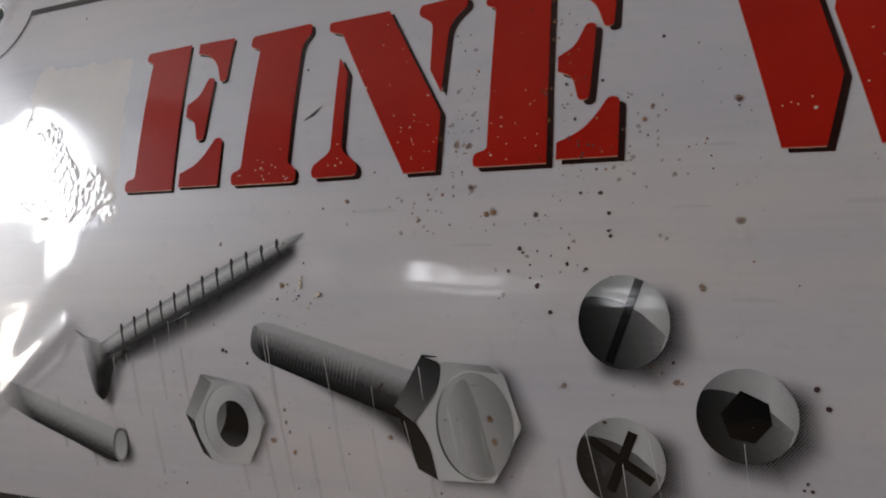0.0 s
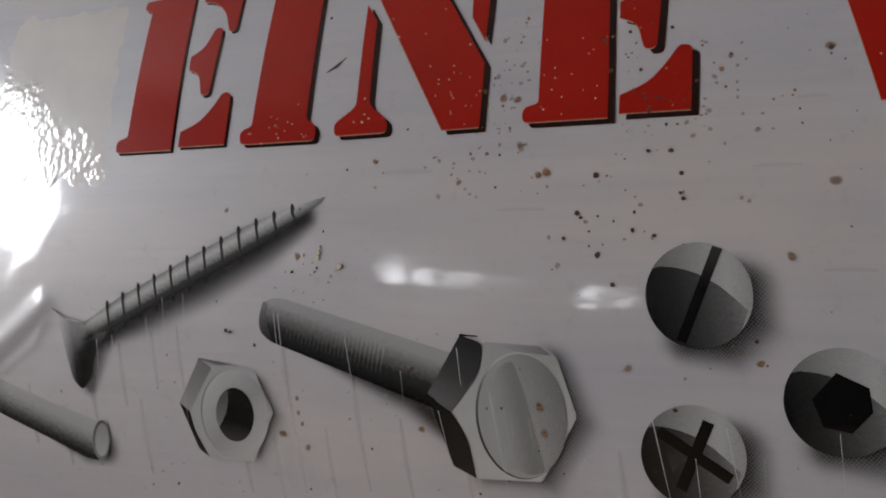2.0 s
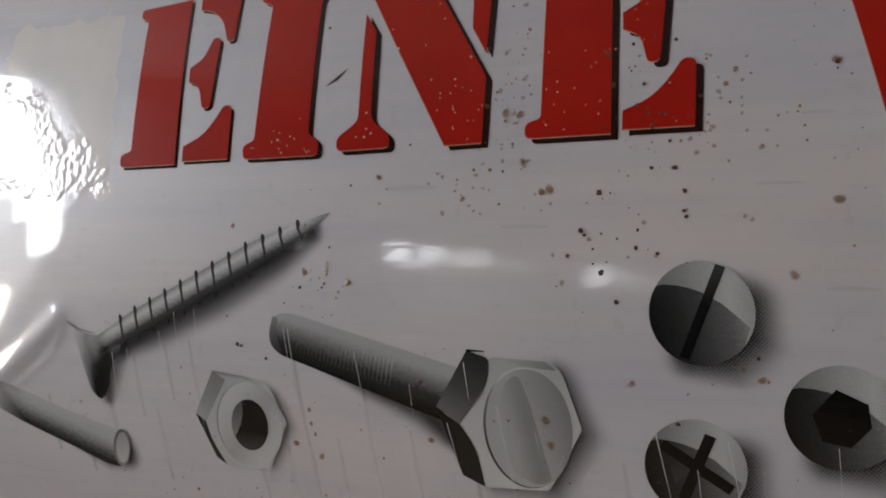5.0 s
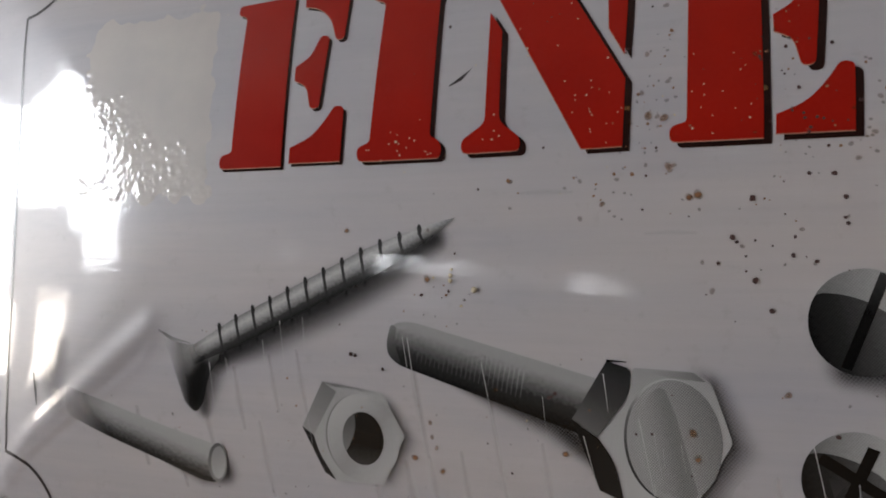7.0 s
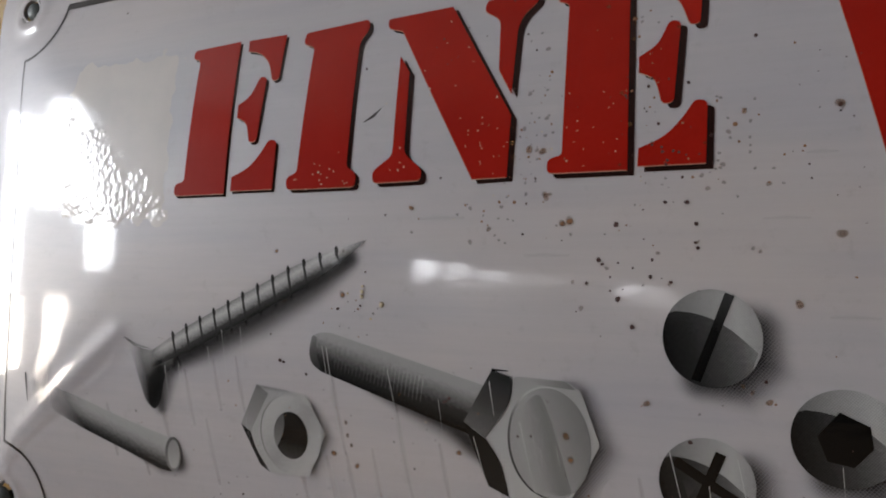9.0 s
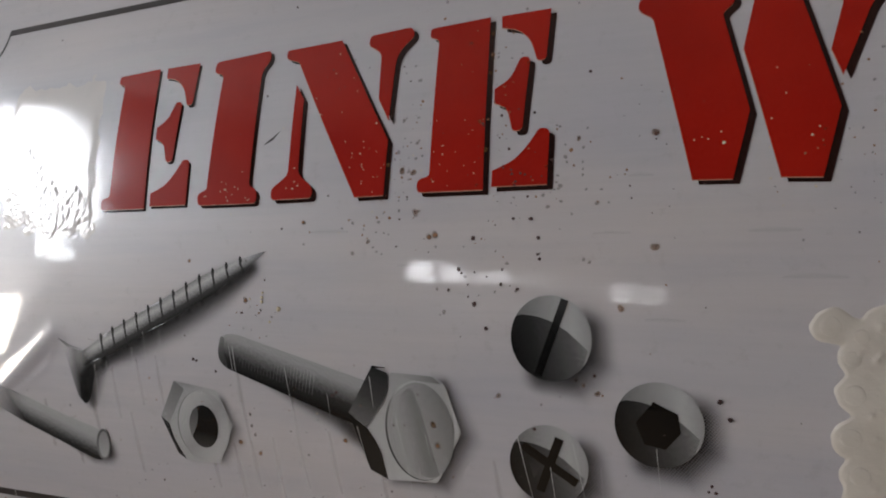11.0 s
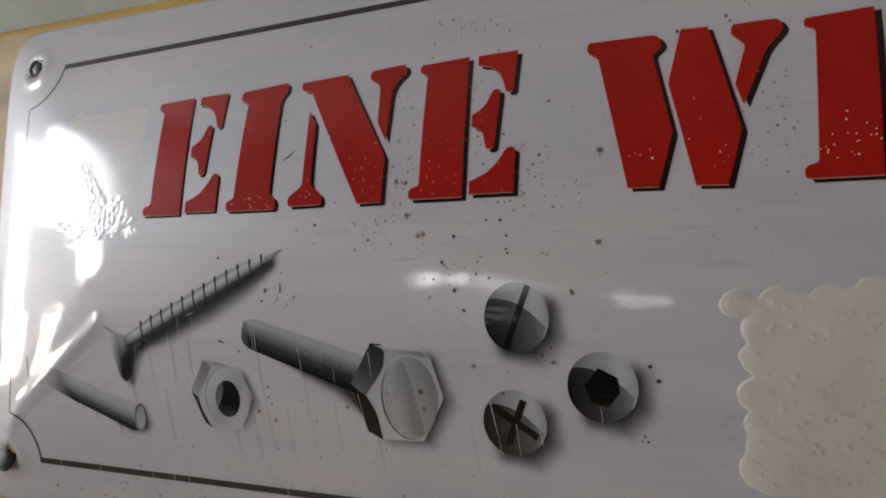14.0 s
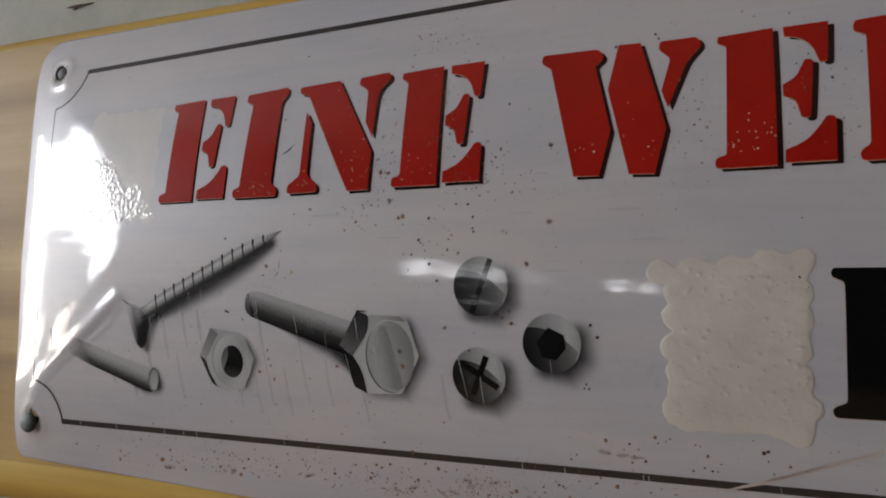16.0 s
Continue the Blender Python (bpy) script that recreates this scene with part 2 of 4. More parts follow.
GLUE = glue_mat("dried_glue", (0.475, 0.432, 0.378), (0.56, 0.512, 0.452), 0.18, 0.45)
GLUE_OLD = glue_mat("yellowed_glue", (0.458, 0.430, 0.412), (0.52, 0.482, 0.448), 0.09, 0.05)

# ---- the sign's surface: centimetres from the sign's own origin, x along, z up ----
RISE, LEFT, RIGHT, HALF, CORNER = 0.6, -2.33, 30.0, 6.15, 0.9
HEIGHT = 1.5
EYELET = -1.15


def seg_dist(x, z, a, b):
    ax, az, bx, bz = *a, *b
    t = np.clip(((x - ax) * (bx - ax) + (z - az) * (bz - az)) / ((bx - ax) ** 2 + (bz - az) ** 2), 0, 1)
    return np.hypot(x - ax - t * (bx - ax), z - az - t * (bz - az))


CREASES = (
    (((2.15, -1.62), (1.50, -2.12), (0.50, -2.92), (-0.50, -3.62), (-1.10, -4.30)), 0.040, 0.21),
    (((2.20, -1.90), (2.00, -2.25), (1.35, -2.68), (0.55, -3.15), (-0.50, -3.90), (-1.10, -4.60)), 0.010, 0.06),
    (((1.43, -2.96), (0.32, -3.58), (-0.65, -4.28)), 0.006, 0.05),
)


def surface(x, z):
    """Depth of the pillow-shaped tin, with the raised eyelets and the creases of the bent corner."""
    x, z = np.asarray(x, float), np.asarray(z, float)
    h = (z / 5) ** 2
    g = 1.35 * (np.maximum(2.5 - x, 0) / 4.9) ** 2
    y = -RISE * (1 - (h ** 4 + g ** 4 + 1e-12) ** 0.25)
    for cz in (5.0, -5.0):
        r = np.hypot(x - EYELET, z - cz)
        y = y - 0.03 * np.exp(-((r - 0.42) / 0.13) ** 2) + 0.005 * np.exp(-((r - 0.75) / 0.12) ** 2)
    for line, tall, wide in CREASES:
        far = np.minimum.reduce([seg_dist(x, z, a, b) for a, b in zip(line[:-1], line[1:])])
        y = y - tall * np.exp(-(far / wide) ** 2)
    return y


def world_at(x, z, off=0.0):
    return Vector((x / 100, (float(surface(x, z)) - off) / 100, HEIGHT + z / 100))


def part(name, bm, material, parent, label=""):
    me = bpy.data.meshes.new(name)
    bm.to_mesh(me)
    bm.free()
    me.materials.append(material)
    ob = new(name, me)
    ob.parent = parent
    if label:
        tagged(ob, label)
    return ob


def smooth(ob):
    ob.data.polygons.foreach_set("use_smooth", [True] * len(ob.data.polygons))
    return ob


def rounded(pts):
    """An outline with its corners rounded: (x, z) or (x, z, radius)."""
    out = []
    n = len(pts)
    for i, p in enumerate(pts):
        c = Vector(p[:2])
        r = p[2] if len(p) > 2 else 0
        if not r:
            out.append(tuple(c))
            continue
        a, b = Vector(pts[i - 1][:2]) - c, Vector(pts[(i + 1) % n][:2]) - c
        k = min(r, a.length * 0.48, b.length * 0.48)
        pa, pb = c + a.normalized() * k, c + b.normalized() * k
        for s in range(6):
            t = s / 5
            out.append(tuple(pa * (1 - t) ** 2 + c * 2 * t * (1 - t) + pb * t * t))
    return out


def oval(cx, cz, rx, rz, n=40, a0=0.0, a1=360.0, tilt=0.0):
    full = abs(a1 - a0) >= 360
    out = []
    for i in range(n if full else n + 1):
        a = radians(a0 + (a1 - a0) * i / n)
        u, v = rx * math.cos(a), rz * math.sin(a)
        c, s = math.cos(radians(tilt)), math.sin(radians(tilt))
        out.append((cx + u * c - v * s, cz + u * s + v * c))
    return out


def drape(bm, off, thick=0.0):
    """Lay flat outlines (x, z as x, y) onto the tin and give them their print map."""
    bmesh.ops.triangulate(bm, faces=bm.faces[:], ngon_method="EAR_CLIP")
    xs, zs = [v.co.x for v in bm.verts], [v.co.y for v in bm.verts]
    for axis, lo, hi, step in ((1, min(zs), max(zs), 0.2), (0, min(xs), min(max(xs), 3.6), 0.2)):
        k = math.ceil(lo / step)
        while k * step < hi:
            co, no = [0, 0, 0], [0, 0, 0]
            co[axis], no[axis] = k * step, 1
            bmesh.ops.bisect_plane(bm, geom=bm.verts[:] + bm.edges[:] + bm.faces[:], plane_co=co, plane_no=no, dist=1e-6)
            k += 1
    uv = bm.loops.layers.uv.new("print")
    for f in bm.faces:
        for lp in f.loops:
            lp[uv].uv = lp.vert.co.xy
    for v in bm.verts:
        v.co = world_at(v.co.x, v.co.y, off)
    bm.normal_update()
    for f in bm.faces:
        if f.normal.y > 0:
            f.normal_flip()
    if thick:
        got = bmesh.ops.extrude_face_region(bm, geom=bm.faces[:])
        top = [g for g in got["geom"] if isinstance(g, bmesh.types.BMVert)]
        bmesh.ops.translate(bm, verts=top, vec=(0, -thick / 100, 0))
    return bm


def art(name, outlines, off, material, parent, label="", thick=0.0):
    bm = bmesh.new()
    for pts in outlines:
        bm.faces.new([bm.verts.new((p[0], p[1], 0)) for p in pts])
    ob = part(name, drape(bm, off, thick), material, parent, label)
    return ob if thick else smooth(ob)


def halo(name, spine, radius, off, material, parent, label="", rings=8):
    """Airbrushed patch round a line of points (x, z, width factor): densest on the line, none at the border."""
    bm = bmesh.new()
    uvp, uvd = bm.loops.layers.uv.new("print"), bm.loops.layers.uv.new("density")
    dens = {}
    pts = [Vector(p[:2]) for p in spine]
    wid = [(p[2] if len(p) > 2 else 1.0) * radius for p in spine]
    # border: capsule hull of the line
    left, right = [], []
    for i, p in enumerate(pts):
        d = (pts[min(i + 1, len(pts) - 1)] - pts[max(i - 1, 0)])
        d = d.normalized() if d.length > 1e-6 else Vector((1, 0))
        nrm = Vector((-d.y, d.x))
        left.append((p, p + nrm * wid[i]))
        right.append((p, p - nrm * wid[i]))
    d0 = (pts[0] - pts[1]).normalized() if len(pts) > 1 else Vector((-1, 0))
    d1 = (pts[-1] - pts[-2]).normalized() if len(pts) > 1 else Vector((1, 0))
    loop = list(left)
    a = math.atan2(d1.y, d1.x)
    loop += [(pts[-1], pts[-1] + Vector((math.cos(a + t), math.sin(a + t))) * wid[-1]) for t in np.linspace(1.4, -1.4, 9)]
    loop += list(reversed(right))
    a = math.atan2(d0.y, d0.x)
    loop += [(pts[0], pts[0] + Vector((math.cos(a + t), math.sin(a + t))) * wid[0]) for t in np.linspace(1.4, -1.4, 9)]
    rows = []
    for k in range(rings + 1):
        f = k / rings
        row = []
        for c, e in loop:
            q = c.lerp(e, f)
            v = bm.verts.new(world_at(q.x, q.y, off))
            dens[v] = (1 - f, q.x, q.y)
            row.append(v)
        rows.append(row)
    n = len(loop)
    for k in range(rings):
        for i in range(n):
            j = (i + 1) % n
            try:
                f = bm.faces.new((rows[k][i], rows[k][j], rows[k + 1][j], rows[k + 1][i]))
            except ValueError:
                continue
            for lp in f.loops:
                d, x, z = dens[lp.vert]
                lp[uvd].uv, lp[uvp].uv = (d, 0), (x, z)
    return smooth(part(name, bm, material, parent, label))


def strip(a, b, w0, w1=None):
    a, b = Vector(a), Vector(b)
    d = (b - a).normalized()
    n = Vector((-d.y, d.x))
    w1 = w0 if w1 is None else w1
    return [tuple(a + n * w0 / 2), tuple(b + n * w1 / 2), tuple(b - n * w1 / 2), tuple(a - n * w0 / 2)]


def box(x0, x1, y0, y1, z0, z1, bevel=0.0):
    bm = bmesh.new()
    bmesh.ops.create_cube(bm, size=1, matrix=Matrix.Translation(((x0 + x1) / 2, (y0 + y1) / 2, (z0 + z1) / 2)) @ Matrix.Diagonal((x1 - x0, y1 - y0, z1 - z0, 1)))
    if bevel:
        bmesh.ops.bevel(bm, geom=bm.edges[:], offset=bevel, segments=2, affect="EDGES")
    return bm


# ---- the room behind the camera: unseen, added for bounce and reflections ----
def setting(name, bm, material, label, category):
    return tagged(part(name, bm, material, None), label, category, kind="structure")


RX0, RX1, RY0, RY1, RZ = -2.4, 2.4, -3.6, 0.030, 3.0
setting("floor", box(RX0 - 0.2, RX1 + 0.2, RY0 - 0.2, RY1 + 0.2, -0.1, 0), FLOORM, "unseen light brown floor added to bounce warm light", "floor")
setting("ceiling", box(RX0 - 0.2, RX1 + 0.2, RY0 - 0.2, RY1 + 0.2, RZ, RZ + 0.1), CEIL, "unseen pale ceiling added to close the room", "ceiling")
setting("wall_north", box(RX0 - 0.2, RX1 + 0.2, RY1, RY1 + 0.2, 0, RZ), PLASTER, "old limewashed wall with greenish grey patches", "wall")
setting("wall_east", box(RX1, RX1 + 0.2, RY0, RY1, 0, RZ), ROOM, "unseen dim wall added to close the room", "wall")


def pierced(name, axis, at, thick, lo, hi, holes, label, material=ROOM):
    """A wall across x or y with rectangular openings (u0, u1, z0, z1)."""
    us = sorted({lo, hi, *(h[0] for h in holes), *(h[1] for h in holes)})
    zs = sorted({0.0, RZ, *(h[2] for h in holes), *(h[3] for h in holes)})
    bm = bmesh.new()
    for u0, u1 in zip(us[:-1], us[1:]):
        for z0, z1 in zip(zs[:-1], zs[1:]):
            u, z = (u0 + u1) / 2, (z0 + z1) / 2
            if any(h[0] < u < h[1] and h[2] < z < h[3] for h in holes):
                continue
            c = (at, u, z) if axis == "x" else (u, at, z)
            d = (thick, u1 - u0, z1 - z0) if axis == "x" else (u1 - u0, thick, z1 - z0)
            bmesh.ops.create_cube(bm, size=1, matrix=Matrix.Translation(c) @ Matrix.Diagonal((*d, 1)))
    bmesh.ops.remove_doubles(bm, verts=bm.verts[:], dist=1e-5)
    return setting(name, bm, material, label, "wall")


# west window: the large bright one whose image lies on the bent left edge of the sign
WY0, WY1, WZ0, WZ1 = -2.27, -0.16, 0.50, 2.84
SKYGLOW, LOWGLOW = 18.5, 18.0
pierced("wall_west", "x", RX0 - 0.1, 0.2, RY0, RY1, [(WY0, WY1, WZ0, WZ1)], "plain painted wall with a wide window")
win = tagged(new("window_1"), "wide daylit window partly covered by added masks that shape its reflection", "window", kind="structure")
win.location = (RX0 - 0.05, (WY0 + WY1) / 2, WZ0)


def win_part(name, y0, y1, z0, z1, material=FRAMEW, label=""):
    bm = box(-0.03, 0.03, y0 - win.location.y, y1 - win.location.y, z0 - WZ0, z1 - WZ0, 0.004)
    return part(name, bm, material, win, label)


# unseen masks added to cut the window's reflection on the tin into shape
BLUEGREY = plain("reflection_mask", (0.20, 0.23, 0.28), (0.26, 0.29, 0.34), 5, 0.6)
for y0, y1, z0, z1 in ((WY0, WY0 + 0.05, WZ0, WZ1), (WY1 - 0.05, WY1, WZ0, WZ1), (WY0 + 0.05, WY1 - 0.05, WZ0, WZ0 + 0.05), (WY0 + 0.05, WY1 - 0.05, WZ1 - 0.05, WZ1)):
    win_part("window_frame", y0, y1, z0, z1)
win_part("middle_mask", -2.22, -0.52, 1.43, 1.565, BLUEGREY, "added blue-grey mask across the middle of the mirrored window")
for y0, y1, z1 in ((-2.22, -2.08, 1.86), (-1.50, -1.28, 1.72), (-1.278, -0.52, 1.775)):
    win_part("upper_mask", y0, y1, 1.567, z1, BLUEGREY, "added blue-grey mask above the middle one")
for y0, y1, z0, z1 in ((-2.22, -0.21, 0.55, 1.048), (-2.22, -1.34, 1.05, 1.428), (-0.92, -0.62, 1.05, 1.428), (-0.618, -0.21, 1.05, 1.18)):
    win_part("lower_mask", y0, y1, z0, z1, BLUEGREY, "added blue-grey mask over the lower window")


def head_mask(outline, label):
    """An added mask that rounds the head of the window in its reflection."""
    bm = bmesh.new()
    f = bm.faces.new([bm.verts.new((-0.03, y - win.location.y, z - WZ0)) for y, z in outline])
    got = bmesh.ops.extrude_face_region(bm, geom=[f])
    bmesh.ops.translate(bm, verts=[g for g in got["geom"] if isinstance(g, bmesh.types.BMVert)], vec=(0.06, 0, 0))
    bmesh.ops.recalc_face_normals(bm, faces=bm.faces[:])
    return part("head_mask", bm, BLUEGREY, win, label)


head_mask([(-0.21, 2.09), (-0.21, 2.79), (-1.72, 2.79), (-1.5, 2.70), (-1.28, 2.55), (-1.10, 2.38), (-0.92, 2.22), (-0.70, 2.12), (-0.45, 2.09)], "added blue-grey mask that rounds the mirrored window head")
head_mask([(-2.22, 2.79), (-1.70, 2.79), (-1.88, 2.70), (-2.04, 2.54), (-2.15, 2.30), (-2.20, 2.05), (-2.22, 1.90)], "added blue-grey mask that rounds the mirrored window head")

# south wall: small far windows that show as pale streaks in the varnish
SLITS = ((-1.45, -1.25, 1.34, 1.54, 19.0), (-1.23, -1.06, 1.33, 1.47, 16.0), (-1.04, -0.76, 1.30, 1.42, 9.0), (-0.74, -0.50, 1.27, 1.34, 4.0), (-0.18, -0.06, 1.15, 1.25, 18.0), (0.0, 0.10, 1.13, 1.20, 13.0), (-2.15, -1.95, 1.50, 1.60, 4.0), (-1.28, -0.80, 0.94, 1.02, 2.5))
pierced("wall_south", "y", RY0 - 0.1, 0.2, RX0, RX1, [t[:4] for t in SLITS], "unseen wall, darkened to keep reflections low, with small far windows", DARKWALL)


def glow_power(w, h, glow):
    return math.pi * w * h * glow


# upper lamp is daylight; the lower, warm one is added for the sign's lower left
for y0, y1, z0, z1, glow, tint in ((WY0, WY1, 1.45, WZ1, SKYGLOW, COOL), (-1.36, -0.16, 1.03, 1.43, LOWGLOW, WARM)):
    window_light("west_light", (RX0 - 0.15, (y0 + y1) / 2, (z0 + z1) / 2), (1.0, (y0 + y1) / 2, (z0 + z1) / 2), y1 - y0, z1 - z0, glow_power(y1 - y0, z1 - z0, glow), tint)
for x0, x1, z0, z1, glow in SLITS:
    window_light("daylight_south", ((x0 + x1) / 2, RY0 - 0.15, (z0 + z1) / 2), ((x0 + x1) / 2, 0, (z0 + z1) / 2), x1 - x0, z1 - z0, glow_power(x1 - x0, z1 - z0, 1.2 * glow))

# ---- the pine board that carries the sign ----
board = tagged(part("pine_board", box(-0.60, 0.9, 0.0052, 0.030, 1.4360, 1.5630), PINE, None), "yellow varnished pine board behind the tin sign", "board")


def board_edge(z, out, label):
    """Rounded long edge of the board, brighter and yellower than its face; out: how far it reaches beyond the face."""
    prof = [(0.00512, z)]
    for i in range(1, 9):
        a = radians(90 * i / 8)
        prof.append((0.00512 + 0.0035 * (1 - math.cos(a)), z + out * math.sin(a)))
    prof += [(0.0298, z + out), (0.0298, z)]
    bm = bmesh.new()
    ends = [[bm.verts.new((x, y, h)) for y, h in prof] for x in (-0.60, 0.9)]
    n = len(prof)
    for i in range(n):
        bm.faces.new((ends[0][i], ends[0][(i + 1) % n], ends[1][(i + 1) % n], ends[1][i]))
    bm.faces.new(ends[0])
    bm.faces.new(list(reversed(ends[1])))
    bmesh.ops.recalc_face_normals(bm, faces=bm.faces[:])
    return part("rounded_edge", bm, PINE_EDGE, board, label)


board_edge(1.5628, 0.0038, "deep yellow varnished upper edge")
board_edge(1.4362, -0.0115, "deep yellow varnished lower edge")

# ---- the tin sign ----
sign = tagged(new("tin_sign"), "white lacquered tin sign with red stencil lettering and printed screws", "sign")


def rounding(d, r):
    """How much a corner of radius r takes off at the distance d from the end."""
    return 0.0 if d >= r else r - math.sqrt(max(r * r - (r - d) ** 2, 0))


def plate():
    xs = np.concatenate([np.linspace(LEFT, 3.6, 121), np.linspace(3.85, RIGHT, 106)])
    ts = np.linspace(-1, 1, 247)
    verts, faces = [], []
    for x in xs:
        d = min(x - LEFT, RIGHT - x)
        top = HALF - rounding(d, CORNER)
        low = min(6.22 + 0.04 * max(x, -1.8), 6.45) - rounding(d, 0.40)
        z = np.where(ts > 0, ts * top, ts * low)
        # the left edge leans inwards below the middle, where the corner is bent
        ease = np.clip(-z / 3.6, 0, 1)
        u = x + 0.27 * ease * ease * (3 - 2 * ease) * min(1, max(0, (-1.5 - x) / 0.83))
        y = surface(u, z)
        verts += [(a / 100, b / 100, HEIGHT + c / 100) for a, b, c in zip(u, y, z)]
    m = len(ts)
    cx = (xs[:-1] + xs[1:]) / 2
    for i in range(len(xs) - 1):
        for j in range(m - 1):
            a = i * m + j
            mz = (verts[a][2] + verts[a + m + 1][2]) / 2 - HEIGHT
            if math.hypot((cx[i] - EYELET) / 100, abs(mz) - 0.05) > 0.0026:
                faces.append((a, a + m, a + m + 1, a + 1))
    me = bpy.data.meshes.new("plate")
    me.from_pydata(verts, [], faces)
    bm = bmesh.new()
    bm.from_mesh(me)
    bpy.data.meshes.remove(me)
    rim = [e for e in bm.edges if e.is_boundary]
    got = bmesh.ops.extrude_edge_only(bm, edges=rim)
    bmesh.ops.translate(bm, verts=[g for g in got["geom"] if isinstance(g, bmesh.types.BMVert)], vec=(0, 0.0008, 0))
    bmesh.ops.recalc_face_normals(bm, faces=bm.faces[:])
    return bm


smooth(part("plate", plate(), TIN, sign))


def torus(cx, cz, big, small, off):
    bm = bmesh.new()
    rows = []
    for i in range(32):
        a = 2 * math.pi * i / 32
        base = world_at(cx, cz, off)
        row = []
        for j in range(8):
            b = 2 * math.pi * j / 8
            r = big + small * math.cos(b)
            row.append(bm.verts.new(base + Vector((r * math.cos(a), -small * math.sin(b), r * math.sin(a))) / 100))
        rows.append(row)
    for i in range(32):
        for j in range(8):
            bm.faces.new((rows[i][j], rows[i][(j + 1) % 8], rows[(i + 1) % 32][(j + 1) % 8], rows[(i + 1) % 32][j]))
    return bm


for cz in (5.0, -5.0):
    smooth(part("eyelet", torus(EYELET, cz, 0.25, 0.03, -0.015), TIN, sign, "rolled edge of a mounting hole"))

# printed frame line
LW = 0.085
TOPZ = (4.888, 0.026)


def band(pts, w):
    out = []
    for a, b in zip(pts[:-1], pts[1:]):
        out.append(strip(a, b, w))
    return out


art("frame_line", [strip((0.0, TOPZ[0]), (RIGHT - 2, TOPZ[0] + TOPZ[1] * (RIGHT - 2)), 0.145)], 0.006, LINE, sign, "thin dark printed border line")
art("frame_line", [strip((-0.03, -4.985), (RIGHT - 2, -4.935), 0.145)], 0.006, LINE, sign)
art("frame_line", [strip((-1.02, 3.84), (-1.02, -3.9), 0.06)], 0.006, LINE, sign)
for sgn, zc in ((1, 4.95), (-1, -5.0)):
    arc = oval(-1.05, zc, 1.06, 1.12, 14, -88 * sgn, 0)
    art("frame_line", band(arc, 0.06), 0.006, LINE, sign)

# ---- stencil lettering ----
GLYPH_E = (
    ((-0.03, 0.0, 0.08), (-0.04, 0.20, 0.12), (0.17, 0.25, 0.06), (0.24, 2.46, 0.06), (0.07, 2.52, 0.12), (0.09, 2.67, 0.05), (1.08, 2.73), (1.04, 0.0)),
    ((1.26, 2.72), (2.03, 2.74), (1.97, 1.93, 0.1), (1.84, 1.92, 0.08), (1.73, 2.28, 0.2), (1.52, 2.47, 0.15), (1.27, 2.52)),
    ((1.59, 2.02, 0.08), (1.73, 1.99, 0.08), (1.63, 0.87, 0.07), (1.48, 0.86, 0.07), (1.40, 1.22, 0.12), (1.19, 1.32), (1.19, 1.54), (1.43, 1.68, 0.12)),
    ((1.89, 0.89, 0.08), (2.04, 0.86, 0.08), (2.01, 0.04), (1.17, 0.04), (1.18, 0.28), (1.52, 0.42, 0.25), (1.74, 0.66, 0.2)),
)
GLYPH_I = (((5.69, 0.83, 0.08), (5.66, 1.03, 0.12), (5.86, 1.10, 0.06), (6.0, 3.2, 0.06), (5.78, 3.28, 0.12), (5.82, 3.47, 0.06), (6.97, 3.56, 0.06), (7.0, 3.38, 0.12), (6.84, 3.2, 0.15), (6.76, 1.15, 0.06), (6.93, 1.05, 0.12), (6.92, 0.83, 0.08)),)
GLYPH_N = (
    ((7.33, 3.51, 0.06), (8.41, 3.57), (9.39, 1.76), (9.345, 0.87), (8.83, 0.86), (7.60, 3.27, 0.04), (7.34, 3.35, 0.12)),
    ((7.24, 0.87, 0.08), (7.22, 1.05, 0.14), (7.55, 1.28, 0.1), (7.594, 2.855), (7.765, 2.575), (7.745, 1.3, 0.1), (8.04, 1.05, 0.14), (8.03, 0.88, 0.08)),
    ((8.92, 3.42, 0.1), (8.96, 3.58, 0.05), (9.70, 3.64, 0.08), (9.76, 3.48, 0.1), (9.46, 3.2, 0.25), (9.385, 2.08), (9.185, 2.46), (9.18, 3.25, 0.1)),
)
GLYPH_W = (
    ((13.27, 3.40, 0.1), (13.3, 3.58, 0.06), (14.45, 3.58, 0.08), (14.58, 3.38, 0.1), (14.39, 3.2, 0.05), (14.69, 1.80), (14.465, 0.89), (13.965, 0.9), (13.48, 3.25, 0.05)),
    ((14.85, 3.62), (15.28, 3.61), (15.74, 1.767), (15.515, 0.87), (15.035, 0.89), (14.635, 2.66)),
    ((15.62, 3.42, 0.1), (15.65, 3.59, 0.06), (16.34, 3.6, 0.08), (16.43, 3.42, 0.1), (16.15, 3.1, 0.1), (15.78, 2.17), (15.66, 2.53), (15.84, 3.2, 0.06)),
)
GLYPH_R = (((18.9, 0.9, 0.08), (18.87, 1.07, 0.12), (19.05, 1.2, 0.06), (19.12, 3.25, 0.06), (18.91, 3.33, 0.12), (18.96, 3.55, 0.06), (20.0, 3.62), (20.0, 0.9)),)
GLYPH_BLACK = (((18.36, -3.57, 0.08), (18.33, -3.4, 0.12), (18.56, -3.3, 0.06), (18.55, -1.22, 0.06), (18.34, -1.12, 0.12), (18.36, -0.97, 0.08), (19.8, -0.97), (19.8, -3.57)),)


